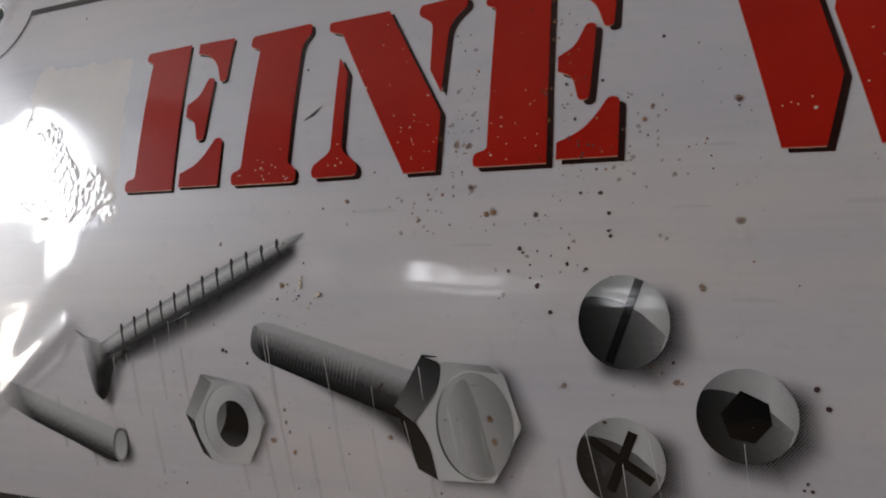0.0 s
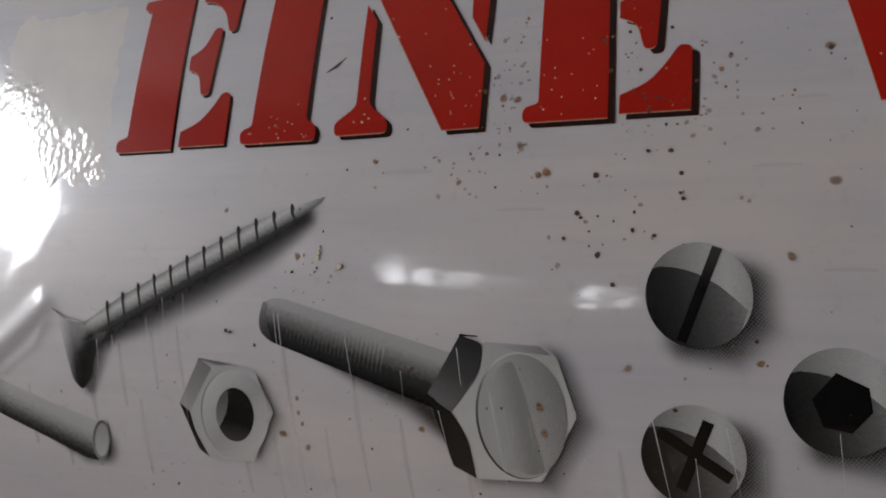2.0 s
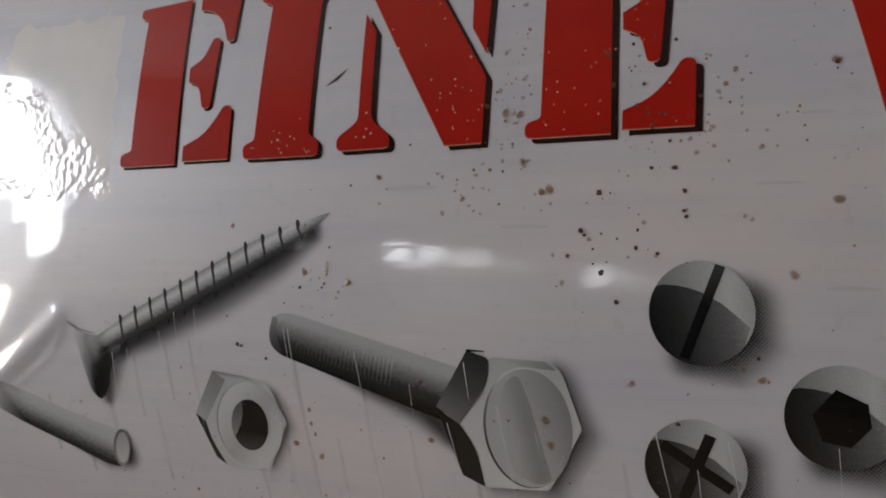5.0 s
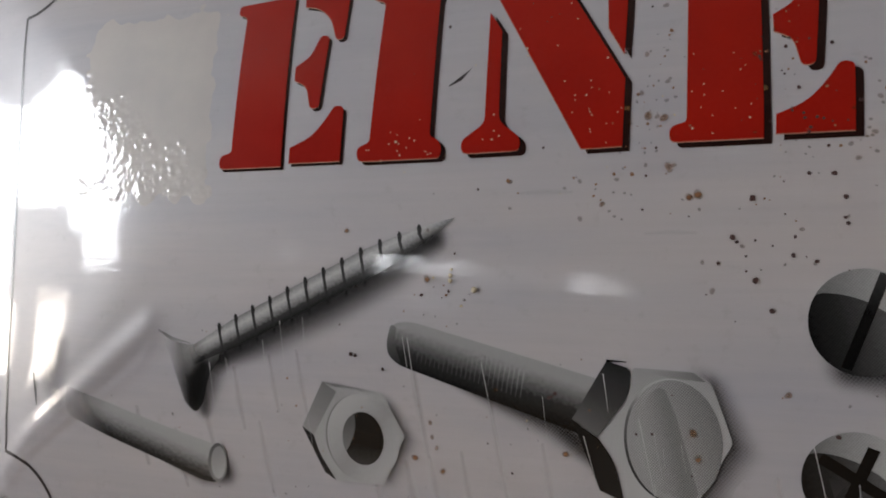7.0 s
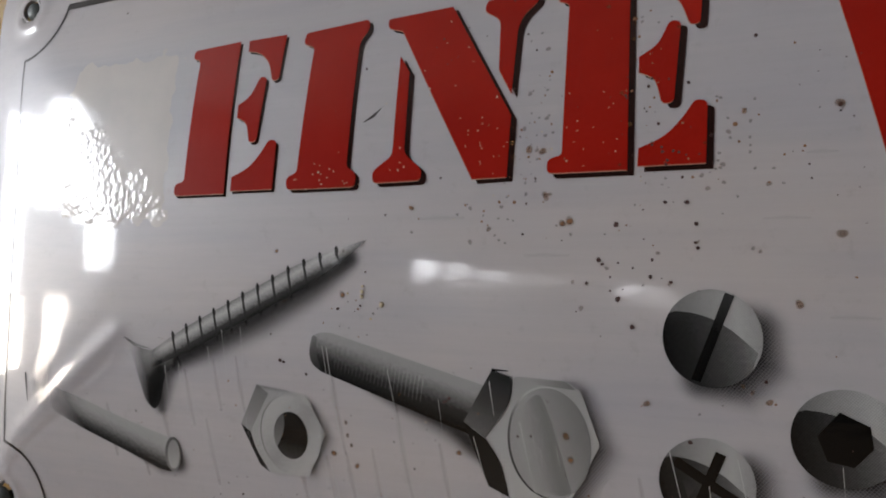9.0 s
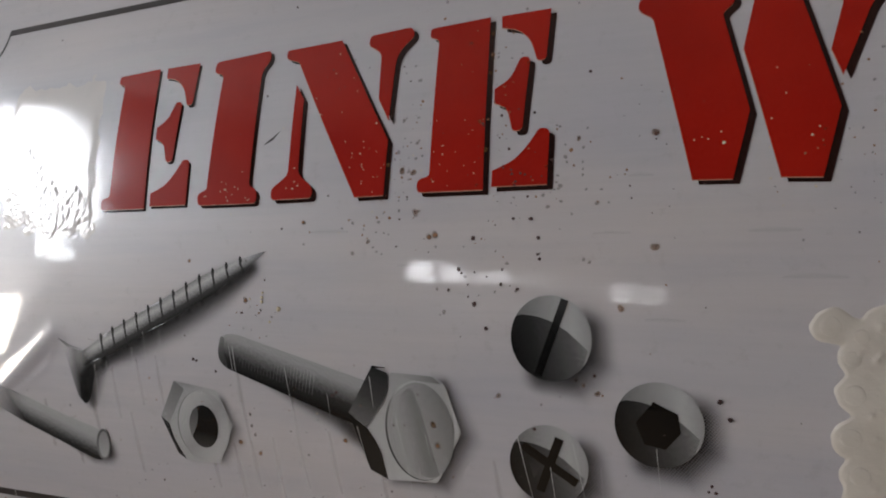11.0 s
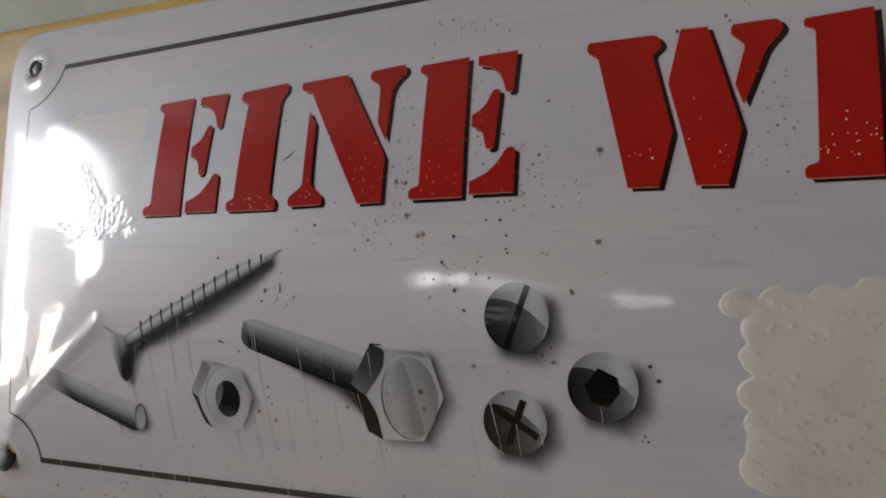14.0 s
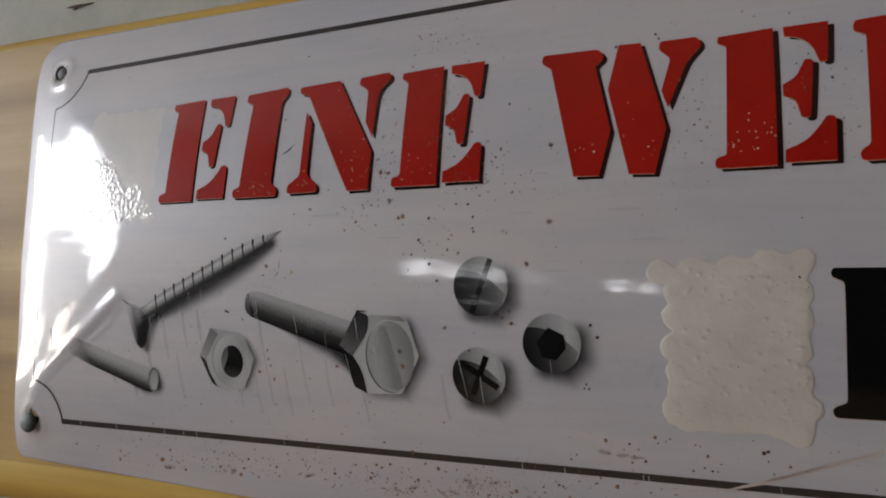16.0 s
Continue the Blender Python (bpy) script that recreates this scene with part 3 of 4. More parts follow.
def letter(name, glyph, ox, oz, kx, kz, drop, material, label):
    outs = [rounded([(ox + p[0] * kx, oz + p[1] * kz, *p[2:]) for p in piece]) for piece in glyph]
    ob = art(name, outs, 0.010, material, sign, label, thick=0.003)
    art("pale_edge", [[(x - 0.005, z - 0.012) for x, z in o] for o in outs], 0.008, PALE, ob, "thin pale edge of the print")
    if drop:
        art("drop_shade", [[(x + drop[0], z + drop[1]) for x, z in o] for o in outs], 0.006, SHADE_INK, ob, "black printed drop shade")
    return ob


letter("letter_e", GLYPH_E, 3.44, 0.81, 0.98, 0.992, (0.045, -0.05), RED, "red stencil letter E")
letter("letter_i", GLYPH_I, 0, -0.011, 1, 1.012, (0.07, -0.06), RED, "red stencil letter I")
letter("letter_n", GLYPH_N, -0.015, -0.011, 1, 1.012, (0.085, -0.07), RED, "red stencil letter N")
letter("letter_e", GLYPH_E, 9.935, 0.89, 1, 1.012, (0.085, -0.08), RED, "red stencil letter E")
letter("letter_w", GLYPH_W, -0.05, -0.011, 1, 1.012, (0.08, -0.07), RED, "red stencil letter W")
letter("letter_e", GLYPH_E, 16.575, 0.9, 0.97, 0.998, (0.095, -0.07), RED, "red stencil letter E")
letter("letter_stem", GLYPH_R, 0, -0.011, 1, 1.012, (0.095, -0.07), RED, "stem of a red stencil letter")
letter("letter_stem", GLYPH_BLACK, 0, 0, 1, 1, None, BLACK, "stem of a large black stencil letter")

# ---- printed screws, nut and bolts ----
HALO = soft_ink("airbrushed_shade", 0.012, 1.05, 0.95, 0.28)
HALO_LIGHT = soft_ink("airbrushed_light_shade", 0.012, 1.1, 0.92, 0.3)
HALO_DARK = soft_ink("airbrushed_dark", 0.008, 0.7, 0.97, 0.3)
HALO_PALE = soft_ink("airbrushed_pale_shade", 0.03, 0.9, 0.62, 0.25)
HALO_FAINT = soft_ink("airbrushed_faint_shade", 0.10, 1.0, 0.40, 0.4)
SMEAR = soft_ink("pale_smear", (0.72, 0.67, 0.64), 1.0, 0.20)
SCUFF = soft_ink("grey_scuff", (0.24, 0.235, 0.26), 1.0, 0.10)
TAN = soft_ink("tan_stain", (0.28, 0.145, 0.055), 1.0, 0.48)
STAIN = soft_ink("rust_stain", (0.42, 0.215, 0.07), 1.2, 0.42)
stain = STAIN.node_tree.nodes["Principled BSDF"].inputs
stain["Specular IOR Level"].default_value, stain["Roughness"].default_value = 0.8, 0.5
INK_DARK = ink("ink_dark", ((0, 0.003), (1, 0.005)), (0, 0), (1, 0))


def group(name, label):
    ob = new(name)
    ob.parent = sign
    return tagged(ob, label)


def printed_screw():
    g = group("printed_screw", "printed grey wood screw with pointed tip")
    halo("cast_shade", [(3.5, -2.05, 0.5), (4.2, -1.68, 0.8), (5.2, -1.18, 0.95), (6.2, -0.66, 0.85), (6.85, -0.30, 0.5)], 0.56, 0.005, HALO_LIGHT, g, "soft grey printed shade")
    tip, end = Vector((7.15, 0.0)), Vector((2.95, -2.05))
    ax = (end - tip).normalized()
    nr = Vector((ax.y, -ax.x))
    if nr.y < 0:
        nr = -nr
    L = (end - tip).length
    top, bot = [], []
    for i in range(21):
        d = L * i / 20
        w = 0.20 * min(1, (d / 1.3) ** 0.75) * (1 - 0.35 * max(0, (d / L - 0.8) / 0.2))
        c = tip + ax * d
        top.append(tuple(c + nr * w))
        bot.append(tuple(c - nr * w))
    mid = (tip + end) / 2
    m = ink("ink_screw_shaft", ((0.0, 0.28), (0.3, 0.68), (0.5, 0.40), (0.70, 0.07), (1.0, 0.01)), tuple(mid + nr * 0.21), tuple(mid - nr * 0.21), 0.3, fade=(2.80, 3.30))
    art("shaft", [top + list(reversed(bot))], 0.010, m, g)
    cone = rounded([(2.40, -1.70), (2.62, -1.81, 0.1), (3.0, -1.89, 0.2), (3.42, -1.66, 0.1), (3.46, -2.08, 0.1), (3.26, -2.30, 0.15), (3.14, -2.76, 0.1), (3.0, -2.92, 0.08), (2.82, -2.78, 0.1), (2.68, -2.38, 0.2), (2.56, -2.0, 0.1)])
    art("head", [cone], 0.0095, ink("ink_screw_head", ((0.0, 0.46), (0.34, 0.38), (0.58, 0.19), (0.8, 0.055), (1.0, 0.02)), (2.62, -1.75), (3.02, -2.52), 0.35, fade=(2.42, 3.02)), g, "countersunk head that fades at its rim")
    halo("head_shade", [(3.16, -2.18, 0.8), (3.03, -2.40, 1.0), (2.98, -2.72, 0.6)], 0.20, 0.0115, HALO_DARK, g, "dark airbrushed underside of the head")
    halo("head_shade", [(3.40, -2.12, 0.8), (3.26, -2.4, 1.0), (3.14, -2.85, 0.7)], 0.30, 0.007, HALO_PALE, g, "soft grey printed shade")
    art("head_rim", [strip((2.38, -1.655), (2.62, -1.785), 0.03, 0.06), strip((2.60, -1.78), (2.95, -1.845), 0.055, 0.015)], 0.012, ink("ink_rim", ((0, 0.3), (1, 0.35)), (2.3, -1.7), (2.9, -1.8), fade=(2.2, 2.7)), g)
    mt = ink("ink_thread", ((0.0, 0.03), (0.45, 0.06), (1.0, 0.02)), tuple(mid + nr * 0.3), tuple(mid - nr * 0.3))
    for i in range(12):
        x = 3.463 + i * 0.288
        z = 0.487 * (x - 7.15)
        f = min(1, ((7.15 - x) / 1.3) ** 0.6)
        ax_, az_, bx_, bz_ = x, z + 0.265 * f, x + 0.07, z - 0.30 * f
        pts = [(ax_ - 0.028, az_ - 0.03), (ax_ - 0.012, az_ + 0.015), (ax_ + 0.018, az_ + 0.005), (ax_ + 0.042, az_ - 0.055), (ax_ + 0.032, az_ - 0.13), (bx_ + 0.02, bz_ + 0.1), (bx_ + 0.006, bz_), (bx_ - 0.02, bz_ + 0.1), (ax_ - 0.015, az_ - 0.13)]
        art("thread", [pts], 0.013, mt, g)


def printed_stub():
    g = group("printed_pin", "printed grey pin with a round end")
    halo("cast_shade", [(2.5, -3.72, 0.4), (3.05, -3.88, 0.8), (3.42, -3.80, 1.0)], 0.34, 0.005, HALO_LIGHT, g)
    # the fade at the left paints in the glare that veils the pin
    m = ink("ink_pin", ((0.0, 0.54), (0.30, 0.50), (0.50, 0.33), (0.70, 0.11), (0.88, 0.015), (1.0, 0.05)), (2.24, -3.08), (2.05, -3.68), 0.35, spread=0.16, fade=(0.3, 1.5))
    art("body", [rounded([(0.55, -2.62), (1.0, -2.75, 0.2), (1.8, -2.99, 0.2), (2.5, -3.19, 0.2), (3.2, -3.36, 0.1), (3.42, -3.48, 0.1), (3.42, -3.7, 0.1), (3.28, -4.0, 0.08), (3.02, -3.98, 0.1), (2.3, -3.73, 0.2), (1.3, -3.41, 0.2), (0.5, -3.1, 0.2)])], 0.009, m, g, "body faded out at the left as if lost in glare")
    halo("head", [(0.38, -1.95, 0.6), (0.22, -2.40, 1.0), (0.28, -2.85, 0.8)], 0.46, 0.006, HALO_FAINT, g, "faint airbrushed head of the pin")
    art("head_edge", [strip((-0.28, -2.46), (-0.19, -3.0), 0.05, 0.02)], 0.009, ink("ink_pin_head", ((0, 0.10), (1, 0.2)), (-0.2, -2.4), (-0.2, -3.0)), g)
    art("end_face", [oval(3.33, -3.67, 0.17, 0.31, 30, tilt=-8)], 0.012, ink("ink_pin_rim", ((0, 0.12), (1, 0.3)), (3.2, -3.4), (3.45, -3.9)), g)
    art("end_bevel", [oval(3.345, -3.67, 0.13, 0.26, 30, tilt=-8)], 0.014, ink("ink_pin_end", ((0, 0.30), (1, 0.55)), (3.25, -3.4), (3.45, -3.9)), g)


def printed_nut():
    g = group("printed_nut", "printed grey hexagon nut")
    halo("cast_shade", [(5.5, -3.55, 0.7), (6.0, -3.48), (6.22, -3.05), (6.1, -2.75, 0.7)], 0.48, 0.005, HALO_LIGHT, g)
    body = [(5.155, -2.32), (4.81, -3.0), (5.136, -3.655), (5.327, -3.764), (6.055, -3.761), (6.392, -3.03), (6.075, -2.435), (5.4, -2.432)]
    art("front_face", [body], 0.009, ink("ink_nut", ((0, 0.46), (0.35, 0.58), (0.7, 0.54), (1, 0.66)), (5.2, -2.3), (6.2, -3.8), 0.5, spread=0.2), g)
    art("side_face", [[(5.155, -2.32), (4.81, -3.0), (4.99, -3.11), (5.13, -2.86), (5.37, -2.46)]], 0.011, ink("ink_nut_side", ((0, 0.24), (0.6, 0.34), (1, 0.44)), (5.2, -2.35), (4.9, -3.1), 0.3), g)
    art("under_face", [rounded([(4.81, -3.0), (4.99, -3.11), (5.07, -3.38, 0.1), (5.31, -3.76), (5.136, -3.655)])], 0.011, ink("ink_nut_under", ((0, 0.015), (1, 0.03)), (4.8, -3), (5.3, -3.7)), g)
    art("chamfer_edge", [oval(5.74, -3.1, 0.56, 0.64, 44)], 0.012, ink("ink_nut_edge", ((0, 0.26), (0.5, 0.44), (1, 0.56)), (5.2, -3.1), (6.0, -3.2)), g)
    art("chamfer", [oval(5.76, -3.1, 0.555, 0.635, 44)], 0.013, ink("ink_nut_ring", ((0, 0.64), (0.4, 0.50), (0.55, 0.44), (1, 0.62)), (5.35, -2.7), (6.2, -3.4), 0.45, spread=0.2), g)
    art("bore", [oval(5.76, -3.11, 0.315, 0.385, 40)], 0.015, ink("ink_bore", ((0, 0.012), (0.6, 0.006), (1, 0.05)), (5.8, -2.75), (5.72, -3.5)), g)
    art("bore_thread", [oval(5.76, -3.11, 0.312, 0.382, 16, 112, 212) + [(5.56, -3.20), (5.62, -3.07), (5.65, -2.95), (5.65, -2.85)]], 0.017, ink("ink_bore_light", ((0, 0.12), (1, 0.28)), (5.5, -2.9), (5.6, -3.4)), g)


def printed_bolt():
    g = group("printed_bolt", "printed grey bolt with a large hexagon head")
    halo("cast_shade", [(7.0, -2.12, 0.4), (7.7, -2.38, 0.75), (8.5, -2.68, 0.95), (8.95, -3.1, 0.6)], 0.38, 0.005, HALO_LIGHT, g)
    halo("head_shade", [(9.5, -3.5, 0.6), (10.12, -3.42), (10.42, -2.85), (10.26, -2.25, 0.7)], 0.62, 0.005, HALO_LIGHT, g)
    sh = rounded([(6.15, -1.72, 0.12), (6.24, -1.45, 0.2), (6.5, -1.42, 0.15), (9.05, -2.10), (8.75, -2.81), (6.34, -2.04, 0.2), (6.17, -1.9, 0.15)])
    m = ink("ink_bolt_shaft", ((0.0, 0.50), (0.2, 0.48), (0.42, 0.23), (0.64, 0.045), (1.0, 0.005)), (7.7, -1.72), (7.5, -2.43), 0.55, spread=0.13)
    art("shaft", [sh], 0.009, m, g)
    art("end_face", [rounded([(6.15, -1.72, 0.1), (6.22, -1.47, 0.15), (6.30, -1.5, 0.1), (6.27, -1.75, 0.2), (6.38, -2.06, 0.05), (6.18, -1.92, 0.15)])], 0.011, ink("ink_bolt_end", ((0, 0.30), (0.5, 0.12), (1, 0.03)), (6.2, -1.45), (6.3, -2.05), 0.3), g)
    rib = ink("ink_rib", ((0, 0.50), (0.5, 0.16), (1, 0.05)), (7.3, -1.75), (7.1, -2.25), 0.5)
    for i in range(24):
        x = 6.62 + i * 0.062
        z = -1.72 - (x - 6.62) * 0.29
        art("thread_rib", [strip((x + 0.03, z + 0.10), (x - 0.03, z - 0.26), 0.016, 0.008)], 0.0105, rib, g)
    front = [(9.438, -1.93), (10.15, -1.95), (10.36, -2.08), (10.605, -2.8), (10.18, -3.635), (9.335, -3.675), (9.25, -3.2), (9.02, -2.84), (9.38, -2.36)]
    art("front_face", [rounded([(*p, 0.05) for p in front])], 0.010, ink("ink_bolt_front", ((0, 0.44), (0.5, 0.56), (1, 0.62)), (9.8, -1.9), (9.9, -3.7), 0.3), g)
    art("top_facet", [rounded([(9.55, -1.95), (10.15, -1.96), (10.3, -2.07, 0.03), (9.8, -2.03, 0.2)])], 0.012, ink("ink_bolt_top", ((0, 0.5), (1, 0.22)), (9.5, -2), (10.3, -2), 0.3), g)
    art("side_face", [rounded([(9.123, -1.855), (9.42, -1.95, 0.08), (9.40, -2.28, 0.2), (9.01, -2.845), (8.685, -2.63)])], 0.013, ink("ink_bolt_side", ((0, 0.03), (0.5, 0.08), (1, 0.20)), (9.25, -1.9), (8.85, -2.8), 0.7), g)
    art("under_face", [rounded([(8.685, -2.64), (9.01, -2.85), (9.22, -3.15, 0.3), (9.335, -3.672), (9.03, -3.54)])], 0.013, ink("ink_bolt_under", ((0, 0.010), (1, 0.018)), (8.8, -2.7), (9.3, -3.6)), g)
    art("top_edge", [strip((9.12, -1.855), (9.36, -1.862), 0.03, 0.012)], 0.014, INK_DARK, g)
    art("chamfer_edge", [oval(9.905, -2.835, 0.575, 0.79, 48, tilt=3)], 0.013, ink("ink_bolt_rim", ((0, 0.05), (0.35, 0.2), (0.6, 0.55), (1, 0.6)), (9.4, -3.2), (10.4, -2.4)), g)
    art("chamfer", [oval(9.925, -2.835, 0.56, 0.775, 48, tilt=3)], 0.0145, ink("ink_bolt_ring", ((0, 0.50), (0.35, 0.42), (1, 0.27)), (9.85, -2.9), (10.48, -2.7), 0.75, spread=0.15), g)
    art("gleam", [rounded([(9.62, -2.25, 0.1), (9.80, -2.13, 0.1), (9.95, -2.5, 0.1), (10.22, -3.5, 0.05), (10.02, -3.58, 0.1), (9.6, -3.38, 0.2), (9.44, -2.9, 0.3)])], 0.016, ink("ink_bolt_gleam", ((0, 0.55), (0.35, 0.48), (0.75, 0.30), (1, 0.32)), (9.42, -3.0), (10.12, -2.85), 0.75, spread=0.15), g)


def printed_head(name, label, cx, cz, rx, rz):
    g = group(name, label)
    halo("cast_shade", [(cx - rx * 0.2, cz - rz * 0.82, 0.6), (cx + rx * 0.4, cz - rz * 0.72), (cx + rx * 0.75, cz - rz * 0.35), (cx + rx * 0.80, cz + rz * 0.15, 0.75)], 0.66, 0.005, HALO, g, "soft grey printed shade")
    art("dome", [oval(cx, cz, rx, rz, 52)], 0.009, ink("ink_" + name, ((0.0, 0.17), (0.35, 0.34), (0.75, 0.55), (1.0, 0.38)), (cx - rx * 0.9, cz + rz * 0.2), (cx + rx, cz + rz * 0.25), 0.3), g)
    low = oval(cx, cz, rx, rz, 26, 150, 322)
    mid = [(cx + rx * 0.90, cz - rz * 0.26), (cx + rx * 0.69, cz - rz * 0.07), (cx + rx * 0.38, cz + rz * 0.19), (cx, cz + rz * 0.40), (cx - rx * 0.25, cz + rz * 0.48), (cx - rx * 0.44, cz + rz * 0.52), (cx - rx * 0.72, cz + rz * 0.54)]
    art("dark_reflection", [low + mid], 0.011, ink("ink_dark_" + name, ((0.0, 0.010), (0.30, 0.032), (0.55, 0.075), (0.8, 0.15), (1.0, 0.30)), (cx - rx * 0.9, cz - rz * 0.35), (cx + rx * 0.85, cz + rz * 0.05), 0.5), g)
    return g


printed_screw()
printed_stub()
printed_nut()
printed_bolt()
g = printed_head("printed_slotted_head", "printed domed screw head with a slot", 11.99, -1.30, 0.585, 0.62)
art("slot", [strip((12.20, -0.74), (11.80, -1.84), 0.115)], 0.013, ink("ink_slot", ((0, 0.05), (0.4, 0.008), (1, 0.004)), (12.2, -0.75), (11.8, -1.85)), g)
g = printed_head("printed_cross_head", "printed domed screw head with a cross recess", 11.92, -3.155, 0.575, 0.59)
art("cross_slot", [strip((12.09, -2.75), (11.79, -3.56), 0.13)], 0.013, INK_DARK, g)
art("cross_slot", [strip((11.54, -2.89), (12.33, -3.39), 0.13)], 0.015, INK_DARK, g)
art("facet", [[(11.63, -3.13), (11.83, -3.17), (11.70, -3.37)]], 0.014, ink("ink_facet", ((0, 0.03), (1, 0.06)), (11.6, -3.1), (11.8, -3.4)), g)
g = printed_head("printed_socket_head", "printed domed screw head with a hexagon socket", 13.45, -2.44, 0.585, 0.595)
art("hex_socket", [[(13.385, -2.12), (13.70, -2.27), (13.735, -2.53), (13.54, -2.77), (13.26, -2.72), (13.15, -2.42)]], 0.013, INK_DARK, g)


# ---- dried glue patches ----
def glue_patch(name, x0, x1, z0, z1, lobes, extra, material, label, seed, depth, bumps, sizes, lift, keep=None, rim=0.07, rag=0.09, body=0.016):
    """A flat blob of dried glue: a core rectangle with round lobes along its rim and small bubbles."""
    rng = random.Random(seed)
    step = 0.022
    nx, nz = int((x1 - x0 + 1.0) / step), int((z1 - z0 + 1.0) / step)
    blobs = list(extra)
    for (ax, az), (bx, bz), n in (((x0, z0), (x1, z0), lobes), ((x1, z0), (x1, z1), lobes), ((x1, z1), (x0, z1), lobes), ((x0, z1), (x0, z0), lobes)):
        for i in range(n):
            t = (i + rng.uniform(0.2, 0.8)) / n
            blobs.append((ax + (bx - ax) * t + rng.uniform(-0.07, 0.03), az + (bz - az) * t + rng.uniform(-0.05, 0.05), rng.uniform(0.07, 0.15)))
    X, Zg = np.meshgrid(x0 - 0.5 + step * np.arange(nx), z0 - 0.5 + step * np.arange(nz), indexing="ij")
    edge = np.minimum.reduce([X - x0, x1 - X, Zg - z0, z1 - Zg])
    swell = np.zeros_like(X)
    for bx, bz, r in blobs:
        d = np.hypot(X - bx, Zg - bz)
        edge = 0.05 * np.logaddexp(edge / 0.05, (r - d) / 0.05)
        swell += 0.35 * np.clip(1 - (d / (r * 1.1)) ** 2, 0, 1)
    ragged = np.array([[noise.noise((u * 2.6, v * 2.6, seed)) + 0.5 * noise.noise((u * 7, v * 7, seed)) for v in Zg[0]] for u in X[:, 0]])
    edge = edge - 0.02 + rag * ragged
    tall = depth * (np.clip(edge / 0.14, 0, 1) + np.minimum(swell, 0.6))
    grain = np.zeros_like(X)
    for k in range(bumps):
        bx, bz, r = rng.uniform(x0, x1), rng.uniform(z0, z1), rng.choice(sizes)
        if keep and not keep(bx, bz, rng.random()):
            continue
        grain = np.maximum(grain, r * lift * rng.uniform(0.5, 1.0) * np.exp(-((X - bx) ** 2 + (Zg - bz) ** 2) / r ** 2))
    S = surface(X, Zg)
    bm = bmesh.new()
    vs = {}
    for i in range(nx - 1):
        for j in range(nz - 1):
            if edge[i:i + 2, j:j + 2].max() <= -0.03:
                continue
            quad = []
            for a, b in ((i, j), (i + 1, j), (i + 1, j + 1), (i, j + 1)):
                if (a, b) not in vs:
                    up = tall[a, b] + grain[a, b] * min(1, max(edge[a, b], 0) / 0.1)
                    ease = min(1, max(0, (edge[a, b] + 0.03) / rim))
                    off = -0.006 + body * ease * ease * (3 - 2 * ease) + up
                    vs[a, b] = bm.verts.new((X[a, b] / 100, (S[a, b] - off) / 100, HEIGHT + Zg[a, b] / 100))
                quad.append(vs[a, b])
            bm.faces.new(quad)
    return tagged(smooth(part(name, bm, material, None)), label, "glue residue")


LOBES = ((15.50, -1.02, 0.21), (16.11, -0.98, 0.23), (16.79, -0.98, 0.24), (17.38, -0.86, 0.22), (17.90, -0.84, 0.22), (17.86, -1.43, 0.2), (17.90, -1.83, 0.18), (17.84, -2.44, 0.2), (17.86, -2.94, 0.2), (17.98, -3.44, 0.2), (17.84, -3.88, 0.23), (17.50, -3.76, 0.22), (17.14, -3.69, 0.22), (16.88, -3.72, 0.2), (16.59, -3.73, 0.22), (16.28, -3.76, 0.2), (15.96, -3.76, 0.22), (15.73, -3.58, 0.22), (15.84, -3.24, 0.18), (15.83, -2.89, 0.2), (15.72, -2.41, 0.21), (15.76, -1.87, 0.21), (15.74, -1.42, 0.16), (16.45, -1.08, 0.18), (17.1, -1.0, 0.18), (17.64, -0.9, 0.18), (15.84, -1.14, 0.15))
white_glue = glue_patch("glue_patch", 15.72, 17.98, -3.83, -0.97, 0, [(x, z, r + 0.03) for x, z, r in LOBES], GLUE, "off-white dried glue patch with scalloped edges on tin", 3, 0.006, 130, (0.018, 0.024, 0.030, 0.036), 0.55, None, 0.05, rag=0.05)


def glue_beads(owner, lobes, material, off, tall):
    """The separate round dabs along the rim of a glue patch, each a low dome with a thicker rim."""
    for cx, cz, r in lobes:
        bm = bmesh.new()
        rows = []
        for f, h in ((1.0, -0.8), (0.95, 0.1), (0.86, 0.55), (0.72, 0.85), (0.5, 1.0), (0.3, 1.0), (0.08, 0.95)):
            rows.append([bm.verts.new(world_at(cx + r * f * math.cos(a) * (1 + 0.04 * math.sin(3 * a + cx * 5)), cz + r * f * math.sin(a) * (1 + 0.04 * math.sin(2 * a + cz * 7)), off + tall * h)) for a in np.linspace(0, 2 * math.pi, 24, endpoint=False)])
        for p, q in zip(rows[:-1], rows[1:]):
            for i in range(24):
                bm.faces.new((p[i], p[(i + 1) % 24], q[(i + 1) % 24], q[i]))
        bm.faces.new(rows[-1])
        bmesh.ops.recalc_face_normals(bm, faces=bm.faces[:])
        smooth(part("glue_bead", bm, material, owner))


glue_beads(white_glue, [(x, z, r * 0.6) for x, z, r in LOBES], GLUE, 0.0182, 0.0022)


def bubbly(x, z, chance):
    """Bubbles crowd along the lower rim of the film and in a slanting band."""
    d = 2.75 - 0.75 * (x - 0.5) + 0.2 * math.sin(x * 5) - z
    return x > 0.4 and d > 0 and chance < 0.35 + 0.9 * d


